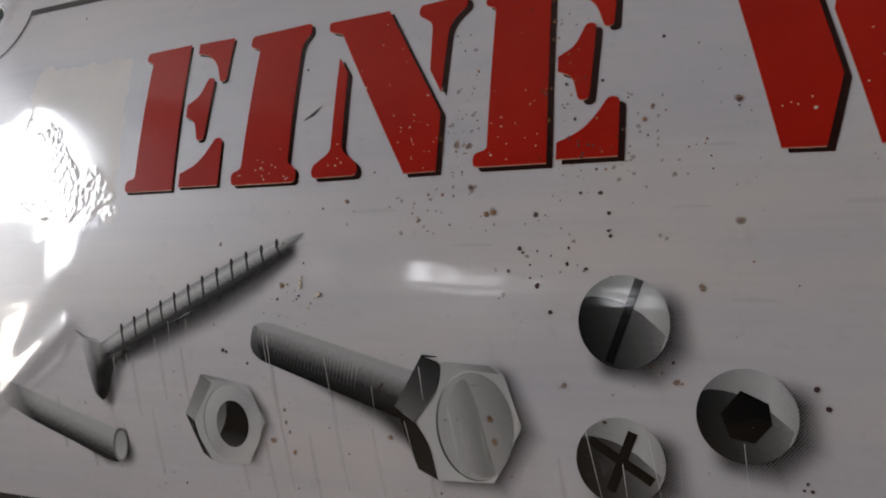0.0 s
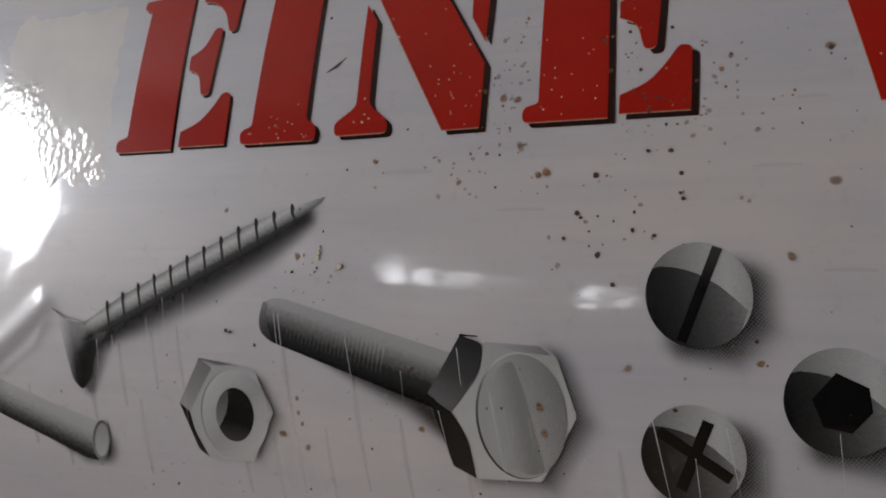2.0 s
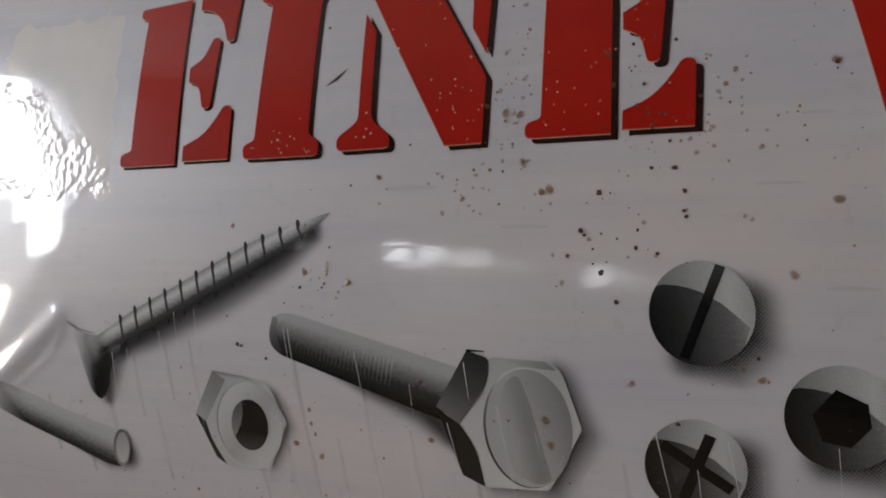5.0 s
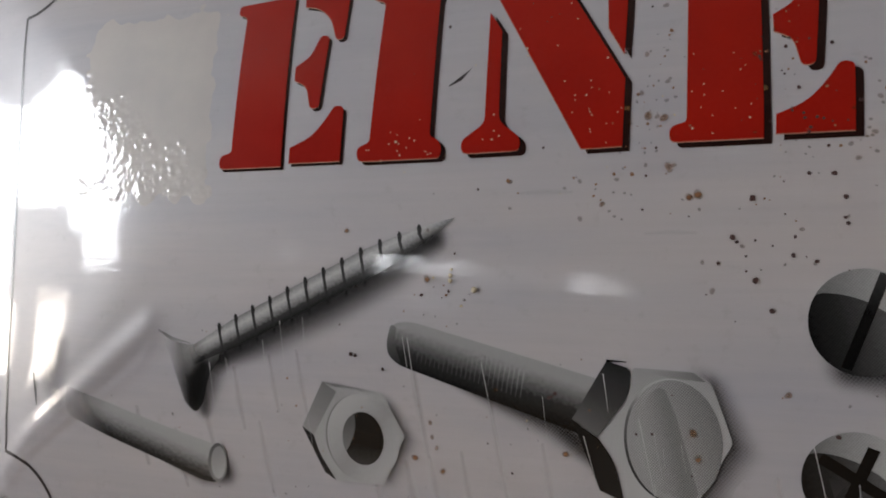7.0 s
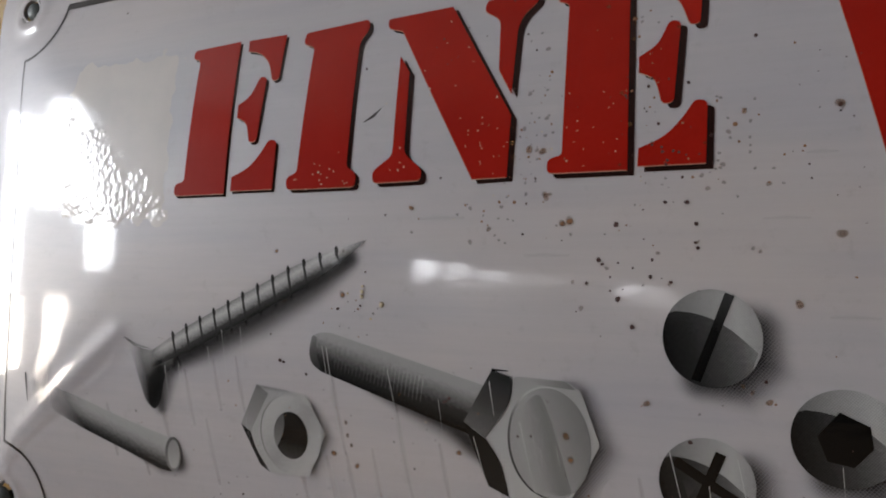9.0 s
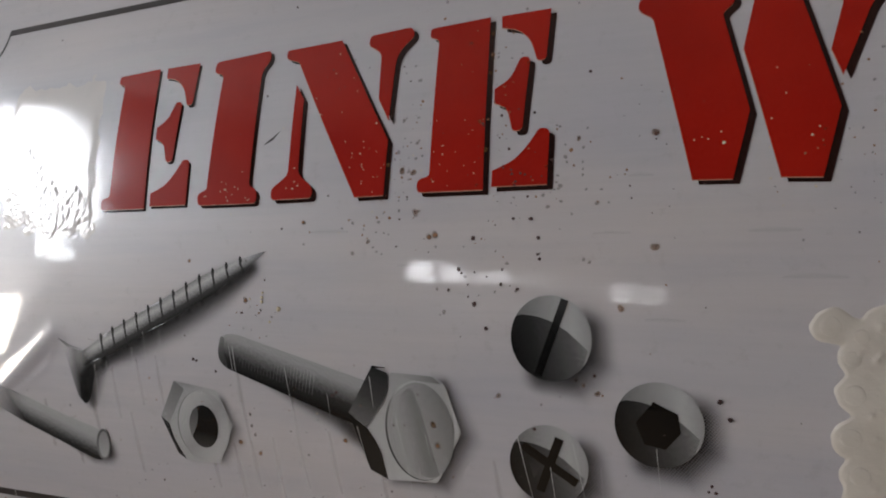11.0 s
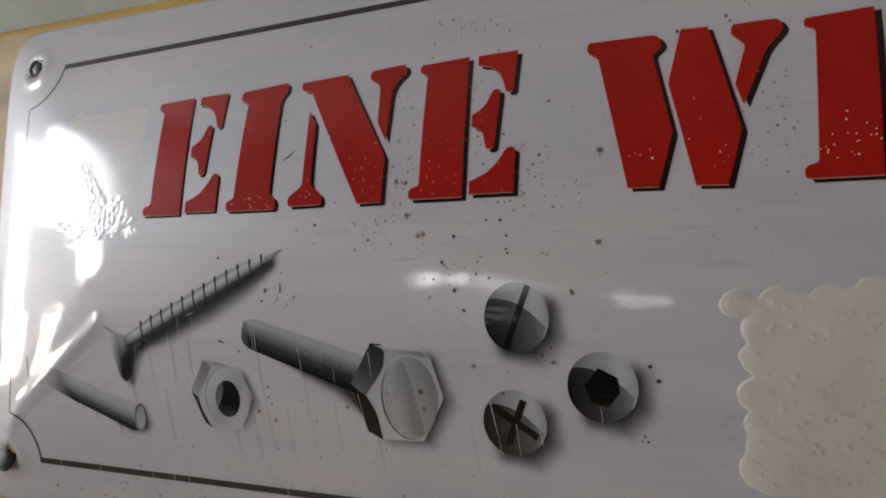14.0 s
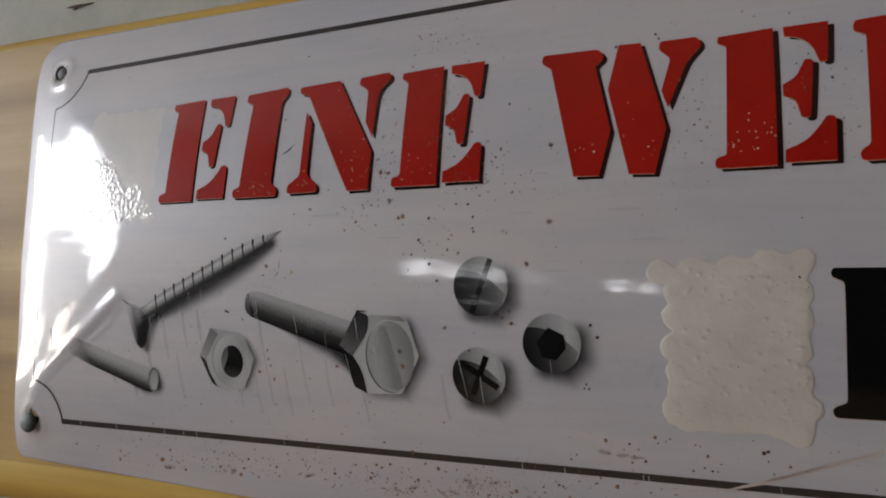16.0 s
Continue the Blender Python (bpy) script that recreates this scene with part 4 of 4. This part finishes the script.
OLD_LOBES = ((3.06, 0.42, 0.30), (2.62, 0.47, 0.30), (2.05, 0.42, 0.27), (1.45, 0.42, 0.26), (3.32, 0.95, 0.13), (3.34, 1.3, 0.15), (3.36, 1.75, 0.15), (3.38, 2.15, 0.16), (3.40, 2.55, 0.16), (3.40, 2.95, 0.15), (3.30, 3.35, 0.22), (2.8, 3.55, 0.2), (1.0, 3.45, 0.25), (0.62, 2.9, 0.2))
old_glue = glue_patch("glue_patch", 0.52, 3.36, 0.42, 3.60, 0, OLD_LOBES, GLUE_OLD, "yellowed clear glue patch with bubbly gloss on tin", 5, 0.0015, 4200, (0.026, 0.034, 0.042, 0.055), 0.17, bubbly, 0.40, 0.12, 0.0095)

glue_beads(old_glue, [(x, z, r * 0.5) for x, z, r in OLD_LOBES if x > 1.9 and z < 0.6], GLUE_OLD, 0.0035, 0.0012)

# ---- specks, droplets and scratches ----
def blob_field(name, spots, material, label, seed, flat=0.07, size=0.76):
    rng = random.Random(seed)
    bm = bmesh.new()
    for x, z, r in spots:
        r *= size
        c = world_at(x, z, 0.016)
        ring = []
        n = 9
        wob = [rng.uniform(0.75, 1.2) for _ in range(n)]
        for f, h in ((1.0, -0.006), (0.8, r * flat * 0.7), (0.4, r * flat)):
            ring.append([bm.verts.new(c + Vector((r * f * wob[i] * math.cos(2 * math.pi * i / n), -h, r * f * wob[i] * math.sin(2 * math.pi * i / n))) / 100) for i in range(n)])
        for a, b in zip(ring[:-1], ring[1:]):
            for i in range(n):
                bm.faces.new((a[i], a[(i + 1) % n], b[(i + 1) % n], b[i]))
        bm.faces.new(ring[-1])
    bmesh.ops.recalc_face_normals(bm, faces=bm.faces[:])
    return tagged(part(name, bm, material, None), label, "specks", kind="stuff")


def stain_field(name, spots, material, label, off=0.0155):
    """Flat see-through drops of dried dirt, thinner towards the border."""
    bm = bmesh.new()
    uvp, uvd = bm.loops.layers.uv.new("print"), bm.loops.layers.uv.new("density")
    far = {}
    for x, z, r in spots:
        rows = []
        for f, d in ((0.0, 1.0), (0.55, 0.85), (0.8, 0.62), (1.0, 0.0)):
            row = []
            for i in range(1 if f == 0 else 11):
                a = 2 * math.pi * i / 11
                k = f * r * (1 + 0.16 * math.sin(2 * a + x * 9) + 0.08 * math.sin(3 * a + z * 13))
                u, v = x + k * math.cos(a), z + k * math.sin(a)
                p = bm.verts.new(world_at(u, v, off))
                far[p] = (d, u, v)
                row.append(p)
            rows.append(row)
        for i in range(11):
            j = (i + 1) % 11
            bm.faces.new((rows[0][0], rows[1][i], rows[1][j]))
            for p, q in zip(rows[1:-1], rows[2:]):
                bm.faces.new((p[i], q[i], q[j], p[j]))
    for f in bm.faces:
        for lp in f.loops:
            d, u, v = far[lp.vert]
            lp[uvd].uv, lp[uvp].uv = (d, 0), (u, v)
    return tagged(smooth(part(name, bm, material, None)), label, "specks", kind="stuff")


MARKED = [(10.85, -0.83, 0.05), (10.83, 0.16, 0.05), (11.45, 0.44, 0.035), (11.66, 0.76, 0.03), (11.71, 0.43, 0.04), (11.82, 0.15, 0.035), (11.81, -0.09, 0.03), (11.84, -0.16, 0.035), (11.26, -0.53, 0.035), (11.51, -0.6, 0.033), (11.03, -1.19, 0.04), (10.44, -0.62, 0.03), (10.6, -0.31, 0.045), (10.65, -0.37, 0.03), (10.75, -0.72, 0.022), (10.75, -0.54, 0.022), (6.67, -1.06, 0.035), (7.14, -0.49, 0.022), (5.61, -1.91, 0.045), (5.68, -1.93, 0.035), (6.09, -2.1, 0.03), (11.73, -2.64, 0.04), (9.48, -2.77, 0.028), (9.67, -2.75, 0.028), (8.39, -2.37, 0.035), (8.47, -2.31, 0.035), (8.43, -2.35, 0.03), (7.0, 2.73, 0.03), (7.57, -3.04, 0.02), (7.89, -3.42, 0.025)]
MARKED_TOO = [(7.46, 0.37, 0.025), (9.57, 0.05, 0.025), (8.33, 0.9, 0.022), (9.74, 0.83, 0.025), (12.6, -1.81, 0.03), (7.4, 4.38, 0.03), (12.56, 2.58, 0.035), (13.46, 1.58, 0.04), (14.12, -3.22, 0.03), (14.17, -3.31, 0.03), (14.08, -3.3, 0.025), (14.22, -2.06, 0.05), (14.35, -2.29, 0.05), (17.25, -4.3, 0.05), (17.32, -4.27, 0.04), (9.68, -4.74, 0.03), (6.01, -5.47, 0.035), (4.74, -4.21, 0.03), (15.52, 3.8, 0.035), (14.75, 3.62, 0.04)]
RUSTY = [(13.43, 0.0, 0.055), (13.45, 1.6, 0.05), (12.97, -0.85, 0.05), (10.22, 0.22, 0.055), (10.12, 0.19, 0.045), (9.65, 1.24, 0.05), (9.84, 1.21, 0.05), (9.08, 0.13, 0.035), (6.75, -0.84, 0.05), (6.93, -3.48, 0.045), (6.77, -2.81, 0.032), (6.79, -3.01, 0.032), (6.85, -3.16, 0.03), (6.53, -3.32, 0.045), (8.6, -3.1, 0.04), (11.2, -2.18, 0.04), (12.64, -2.06, 0.04), (10.15, -2.71, 0.05), (10.21, -3.03, 0.05), (5.55, -0.16, 0.035), (9.89, 0.58, 0.04), (7.89, 0.46, 0.035), (12.4, 1.58, 0.035)]
rng = random.Random(11)


def scatter(n, cx, cz, sx, sz, r0, r1):
    out = []
    for _ in range(n):
        x, z = rng.gauss(cx, sx), rng.gauss(cz, sz)
        if -1.5 < x < 19.8 and abs(z) < 5.95:
            out.append((x, z, 1.15 * r0 * (r1 / r0) ** (rng.random() ** 2.5)))
    return out


dark = MARKED + MARKED_TOO + [(11.42, 1.11, 0.03), (11.48, 0.99, 0.035), (11.55, 1.11, 0.03), (11.62, 1.09, 0.025), (11.46, 0.94, 0.03), (11.41, 1.17, 0.028), (12.02, 1.29, 0.035), (11.29, 1.21, 0.025), (11.37, 1.49, 0.03), (11.25, 2.02, 0.03)] + scatter(6, 11.2, 1.8, 0.2, 0.3, 0.015, 0.03) + scatter(8, 8.6, 3.0, 0.3, 0.3, 0.012, 0.025) + scatter(10, 10.9, -0.5, 0.5, 0.4, 0.012, 0.025) + scatter(26, 8.5, 0, 5, 2.8, 0.010, 0.02)
dark += scatter(34, 12.5, -5.6, 3.0, 0.3, 0.015, 0.045) + scatter(34, 6.0, -5.5, 3.0, 0.35, 0.012, 0.03) + scatter(16, 15.5, -4.6, 1.6, 0.3, 0.015, 0.035) + scatter(14, 8, -4.3, 3, 0.3, 0.012, 0.025)
dark += scatter(12, 17.75, -1.35, 0.2, 0.12, 0.012, 0.03) + scatter(10, 16.6, -2.0, 0.6, 0.8, 0.01, 0.02) + scatter(10, 16.2, 3.9, 1.2, 0.4, 0.012, 0.03) + scatter(6, 17.9, 2.6, 0.5, 0.4, 0.015, 0.035)
rust = RUSTY + scatter(26, 12.2, 1.1, 0.35, 0.45, 0.018, 0.04) + scatter(16, 11.3, 2.2, 0.25, 0.5, 0.018, 0.035) + scatter(10, 9.0, 0.2, 0.6, 0.2, 0.02, 0.04) + scatter(22, 9.75, 1.8, 0.14, 0.7, 0.018, 0.036) + scatter(12, 9.2, 0.45, 0.5, 0.2, 0.016, 0.03) + scatter(16, 16.1, 1.9, 0.25, 0.5, 0.02, 0.045) + scatter(8, 11.1, 3.0, 0.15, 0.4, 0.02, 0.04)
rust += scatter(30, 9.0, -5.85, 4.5, 0.12, 0.02, 0.09) + scatter(46, 12.0, -5.55, 2.6, 0.3, 0.02, 0.065) + scatter(40, 5.5, -5.6, 3.0, 0.3, 0.02, 0.05) + scatter(16, 15.3, -4.5, 1.4, 0.3, 0.02, 0.05) + scatter(60, 8, -3.2, 4, 0.9, 0.012, 0.028) + scatter(24, 14.5, 1.5, 2.5, 1.5, 0.012, 0.03) + scatter(14, 6.9, -1.1, 0.35, 0.4, 0.014, 0.03) + scatter(10, 11.2, 4.2, 0.6, 0.3, 0.02, 0.04) + scatter(8, 12.0, -2.1, 0.6, 0.3, 0.02, 0.035)
dark += scatter(60, 12.0, -5.5, 3.5, 0.35, 0.010, 0.022) + scatter(40, 5.0, -5.5, 2.6, 0.35, 0.009, 0.02) + scatter(14, 11.2, 1.0, 0.5, 0.9, 0.009, 0.018) + scatter(26, 18.3, 2.0, 0.3, 0.8, 0.010, 0.022) + scatter(14, 13.6, 1.2, 0.5, 0.6, 0.009, 0.018) + scatter(40, 10, -4.3, 4.5, 0.3, 0.008, 0.016)
rust += scatter(120, 11.9, -5.6, 0.5, 0.2, 0.010, 0.03) + scatter(70, 9.8, -5.75, 0.6, 0.14, 0.010, 0.03) + scatter(60, 5.0, -5.7, 1.6, 0.18, 0.010, 0.025) + scatter(70, 14.5, -5.2, 1.5, 0.3, 0.008, 0.02)
rust += scatter(90, 11.0, -5.6, 4.0, 0.28, 0.012, 0.03) + scatter(26, 18.35, 2.2, 0.25, 0.8, 0.012, 0.035) + scatter(26, 15.9, 1.1, 0.3, 0.5, 0.010, 0.025) + scatter(30, 11.5, 0.9, 0.5, 0.8, 0.010, 0.022) + scatter(24, 10.8, 4.3, 0.5, 0.3, 0.012, 0.03) + scatter(30, 9.6, 1.5, 0.25, 0.9, 0.010, 0.02) + scatter(40, 11, -4.0, 4.5, 0.5, 0.008, 0.018)
STAINS = ((11.9, -5.48), (10.1, -5.74), (3.6, -5.85), (14.7, -4.58), (13.2, -5.6), (7.6, -5.7), (5.4, -5.75), (11.2, -5.8))
for cx, cz in STAINS:
    for _ in range(3):
        a, b = rng.gauss(cx, 0.22), rng.gauss(cz, 0.09)
        halo("rust_stain", [(a, b), (a + rng.uniform(0.05, 0.2), b + rng.uniform(-0.05, 0.05), 0.7)], rng.uniform(0.05, 0.10), 0.0165, STAIN, sign, "faint brown rust stain", rings=3)
blob_field("dark_specks", dark, SPECK, "small dark fly specks and dirt on the tin", 1)
rust = RUSTY + [q for q in rust[len(RUSTY):] if all(math.hypot(q[0] - a, q[1] - b) > 0.66 for a, b in ((11.99, -1.30), (11.92, -3.155), (13.45, -2.44), (9.9, -2.8)))]
faint = [q for i, q in enumerate(rust) if i % 5 < 3 and q[1] > -4.2]
rust = [q for i, q in enumerate(rust) if not (i % 5 < 3 and q[1] > -4.2)]
blob_field("rust_specks", rust, RUST, "small brown rust specks on the tin", 2, 0.04, 0.7)
TANS = [(9.63, 1.26), (9.76, 1.23), (9.92, 1.72), (9.87, 0.61), (9.95, 0.60), (10.14, 0.20), (10.23, 0.20), (11.96, 0.60), (12.15, 0.67), (11.89, 0.77), (12.10, 1.05), (12.14, 0.90), (12.11, 0.86), (12.66, 0.63), (12.47, -0.17), (12.55, -0.21), (9.43, 1.16), (10.26, -0.61), (10.45, -0.63), (10.71, -0.42), (9.40, 1.36), (9.89, 1.68), (11.17, -0.64), (10.37, -0.96), (12.41, 1.60), (12.21, 1.50), (11.01, 1.51), (9.98, 1.47), (9.32, -0.07), (9.23, -0.03)]
stain_field("tan_stains", [(x, z, rng.uniform(0.02, 0.042)) for x, z in TANS] + [(x, z, r * 1.0) for x, z, r in faint] + [(x, z, r * 1.25) for x, z, r in RUSTY], TAN, "faint tan drops dried on the tin")
drops = scatter(12, 6.4, 0.98, 0.3, 0.1, 0.012, 0.024) + scatter(14, 8.9, 1.6, 0.25, 0.45, 0.010, 0.022) + scatter(12, 10.5, 1.3, 0.3, 0.4, 0.010, 0.022) + scatter(14, 17.1, 1.5, 0.25, 0.25, 0.014, 0.03) + scatter(9, 15.2, 1.5, 0.3, 0.5, 0.012, 0.024)
drops += [(7.08, -0.86, 0.045), (7.08, -0.79, 0.04), (7.09, -0.71, 0.035), (7.41, -0.98, 0.06), (7.23, -1.2, 0.03), (8.1, -2.69, 0.02), (6.84, -0.82, 0.03)]
drops += scatter(7, 9.0, 1.35, 0.16, 0.1, 0.012, 0.022) + scatter(10, 8.2, 2.7, 0.4, 0.4, 0.01, 0.022) + scatter(5, 7.65, 1.15, 0.12, 0.1, 0.012, 0.02) + scatter(8, 6.4, 1.1, 0.3, 0.2, 0.01, 0.018) + scatter(8, 10.4, 1.4, 0.3, 0.5, 0.01, 0.02) + scatter(9, 17.2, 1.4, 0.3, 0.3, 0.012, 0.025) + scatter(5, 14.1, 1.5, 0.1, 0.12, 0.012, 0.03)
blob_field("cream_droplets", drops, CREAM, "small cream droplets dried on the tin", 3, 0.35)

LINES = ((4.86, -1.40, 4.90, -1.95), (4.49, -1.46, 4.57, -2.2), (4.20, -1.75, 4.25, -2.2), (3.57, -2.05, 3.62, -2.45), (3.28, -2.12, 3.34, -2.81), (6.39, -1.64, 6.55, -2.72), (6.46, -1.65, 6.76, -3.82), (7.50, -1.95, 7.85, -3.80), (9.08, -2.02, 9.14, -2.5), (8.83, -2.84, 9.05, -3.70), (9.51, -2.57, 9.78, -3.96), (9.33, -3.18, 9.43, -4.10), (11.47, -2.75, 11.69, -3.75), (11.95, -3.18, 12.03, -3.88), (12.28, -2.80, 12.47, -3.77), (13.42, -2.78, 13.49, -3.65), (6.30, -3.61, 6.56, -4.23), (6.99, -3.55, 7.15, -4.17), (6.51, -3.65, 6.67, -4.32), (7.06, -4.9, 7.10, -5.08), (17.45, -4.6, 17.55, -5.05))
sc = [strip(t[:2], t[2:], rng.uniform(0.008, 0.016), 0.004) for t in LINES]
for _ in range(18):
    x, z, ln = rng.uniform(4.2, 13.2), rng.uniform(-4.2, -2.2), rng.uniform(0.2, 0.8)
    sc.append(strip((x, z), (x + ln * rng.uniform(0.04, 0.18), z - ln), rng.uniform(0.003, 0.007), 0.002))
for _ in range(9):
    x = rng.uniform(0.5, 18)
    sc.append(strip((x, -4.92), (x + 0.02, -5.07), 0.02, 0.008))
for q in sc:
    art("scratch", [q], 0.0185, SCRATCH, sign)
# soft run-down smears and scuffs
for x, z, ln, w in ((6.48, -1.7, 1.6, 0.05), (5.9, -3.5, 0.7, 0.05), (6.4, -3.4, 0.9, 0.06), (6.75, -3.3, 0.8, 0.05), (4.3, -2.0, 0.8, 0.05), (4.75, -1.9, 0.9, 0.05), (3.7, -2.2, 0.9, 0.06), (3.1, -2.3, 1.2, 0.07), (2.6, -3.2, 0.9, 0.06), (7.6, -2.4, 1.6, 0.045), (8.3, -3.0, 1.0, 0.05), (1.9, -2.9, 0.9, 0.07), (4.1, -3.0, 1.1, 0.06), (7.2, -3.2, 1.1, 0.05), (9.2, -3.4, 0.9, 0.04), (11.1, -3.2, 0.9, 0.05)):
    halo("smear", [(x, z, 0.5), (x + ln * 0.07, z - ln * 0.5), (x + ln * 0.16, z - ln, 0.5)], w * 1.5, 0.0042, SMEAR, sign, "pale run-down smear", rings=4)
for x, z, ln, w in ((13.09, 1.0, 0.32, 0.05), (13.3, -1.0, 0.5, 0.05), (14.6, 0.2, 0.6, 0.06), (9.6, -0.25, 0.6, 0.05), (8.0, 0.3, 0.7, 0.06), (15.0, -0.4, 0.7, 0.06), (12.6, 0.2, 0.5, 0.04)):
    halo("scuff", [(x, z, 0.5), (x + ln * 0.5, z + 0.01), (x + ln, z, 0.5)], w, 0.0045, SCUFF, sign, "faint grey scuff", rings=4)
art("long_scratch", [[(16.2, -5.2), (17.4, -4.835), (19.3, -4.055), (19.3, -4.005), (17.4, -4.805)]], 0.007, SCRAPE, sign, "long curved scrape")
art("scribble", [[(7.02, 1.84), (7.19, 1.915), (7.34, 2.08), (7.18, 1.93), (7.01, 1.85)]], 0.007, LINE, sign, "short dark scratch")


# ---- nails in the mounting holes ----
NAILM = plain("dark_nail", (0.05, 0.06, 0.06), (0.13, 0.145, 0.14), 400, 0.55, metal=0.3, bump=0.3)


def nail(x, z, depth, size=1.0):
    bm = bmesh.new()
    base = Vector((x / 100, depth / 100, HEIGHT + z / 100))
    prof = ((0.0, -0.10), (0.10, -0.09), (0.17, -0.05), (0.20, 0.0), (0.19, 0.06), (0.09, 0.08), (0.08, 1.2))
    rows = []
    for r, y in prof:
        rows.append([bm.verts.new(base + Vector((r * size * math.cos(a), y, r * size * math.sin(a))) / 100) for a in np.linspace(0, 2 * math.pi, 20, endpoint=False)])
    for p, q in zip(rows[:-1], rows[1:]):
        for i in range(20):
            bm.faces.new((p[i], p[(i + 1) % 20], q[(i + 1) % 20], q[i]))
    bmesh.ops.remove_doubles(bm, verts=bm.verts[:], dist=1e-6)
    bmesh.ops.recalc_face_normals(bm, faces=bm.faces[:])
    return tagged(smooth(part("nail", bm, NAILM, None)), "dark steel nail in a hole of the tin sign", "nail", group="nails that hold the sign")


nail(EYELET, 5.0, 0.12)
nail(EYELET - 0.10, -5.10, -0.03, 1.4)

flecks = [(rng.uniform(-5, 3), rng.gauss(0.75, 0.12)) for _ in range(16)]


def fleck_field():
    bm = bmesh.new()
    for x, z in flecks:
        w, h = rng.uniform(0.12, 0.55), rng.uniform(0.03, 0.08)
        c = Vector((x / 100, RY1 - 0.0004, 1.5665 + 0.016 + z / 100))
        ring = [bm.verts.new(c + Vector((w * math.cos(a) * rng.uniform(0.7, 1.1), rng.uniform(-0.02, 0), h * math.sin(a) * rng.uniform(0.7, 1.1))) / 100) for a in np.linspace(0, 2 * math.pi, 11, endpoint=False)]
        tip = bm.verts.new(c + Vector((0, -0.0006, 0)))
        for i in range(11):
            bm.faces.new((ring[i], ring[(i + 1) % 11], tip))
    return tagged(part("wall_flecks", bm, SPECK, None), "dark chips in the old limewash of the wall", "flecks", kind="stuff")


fleck_field()
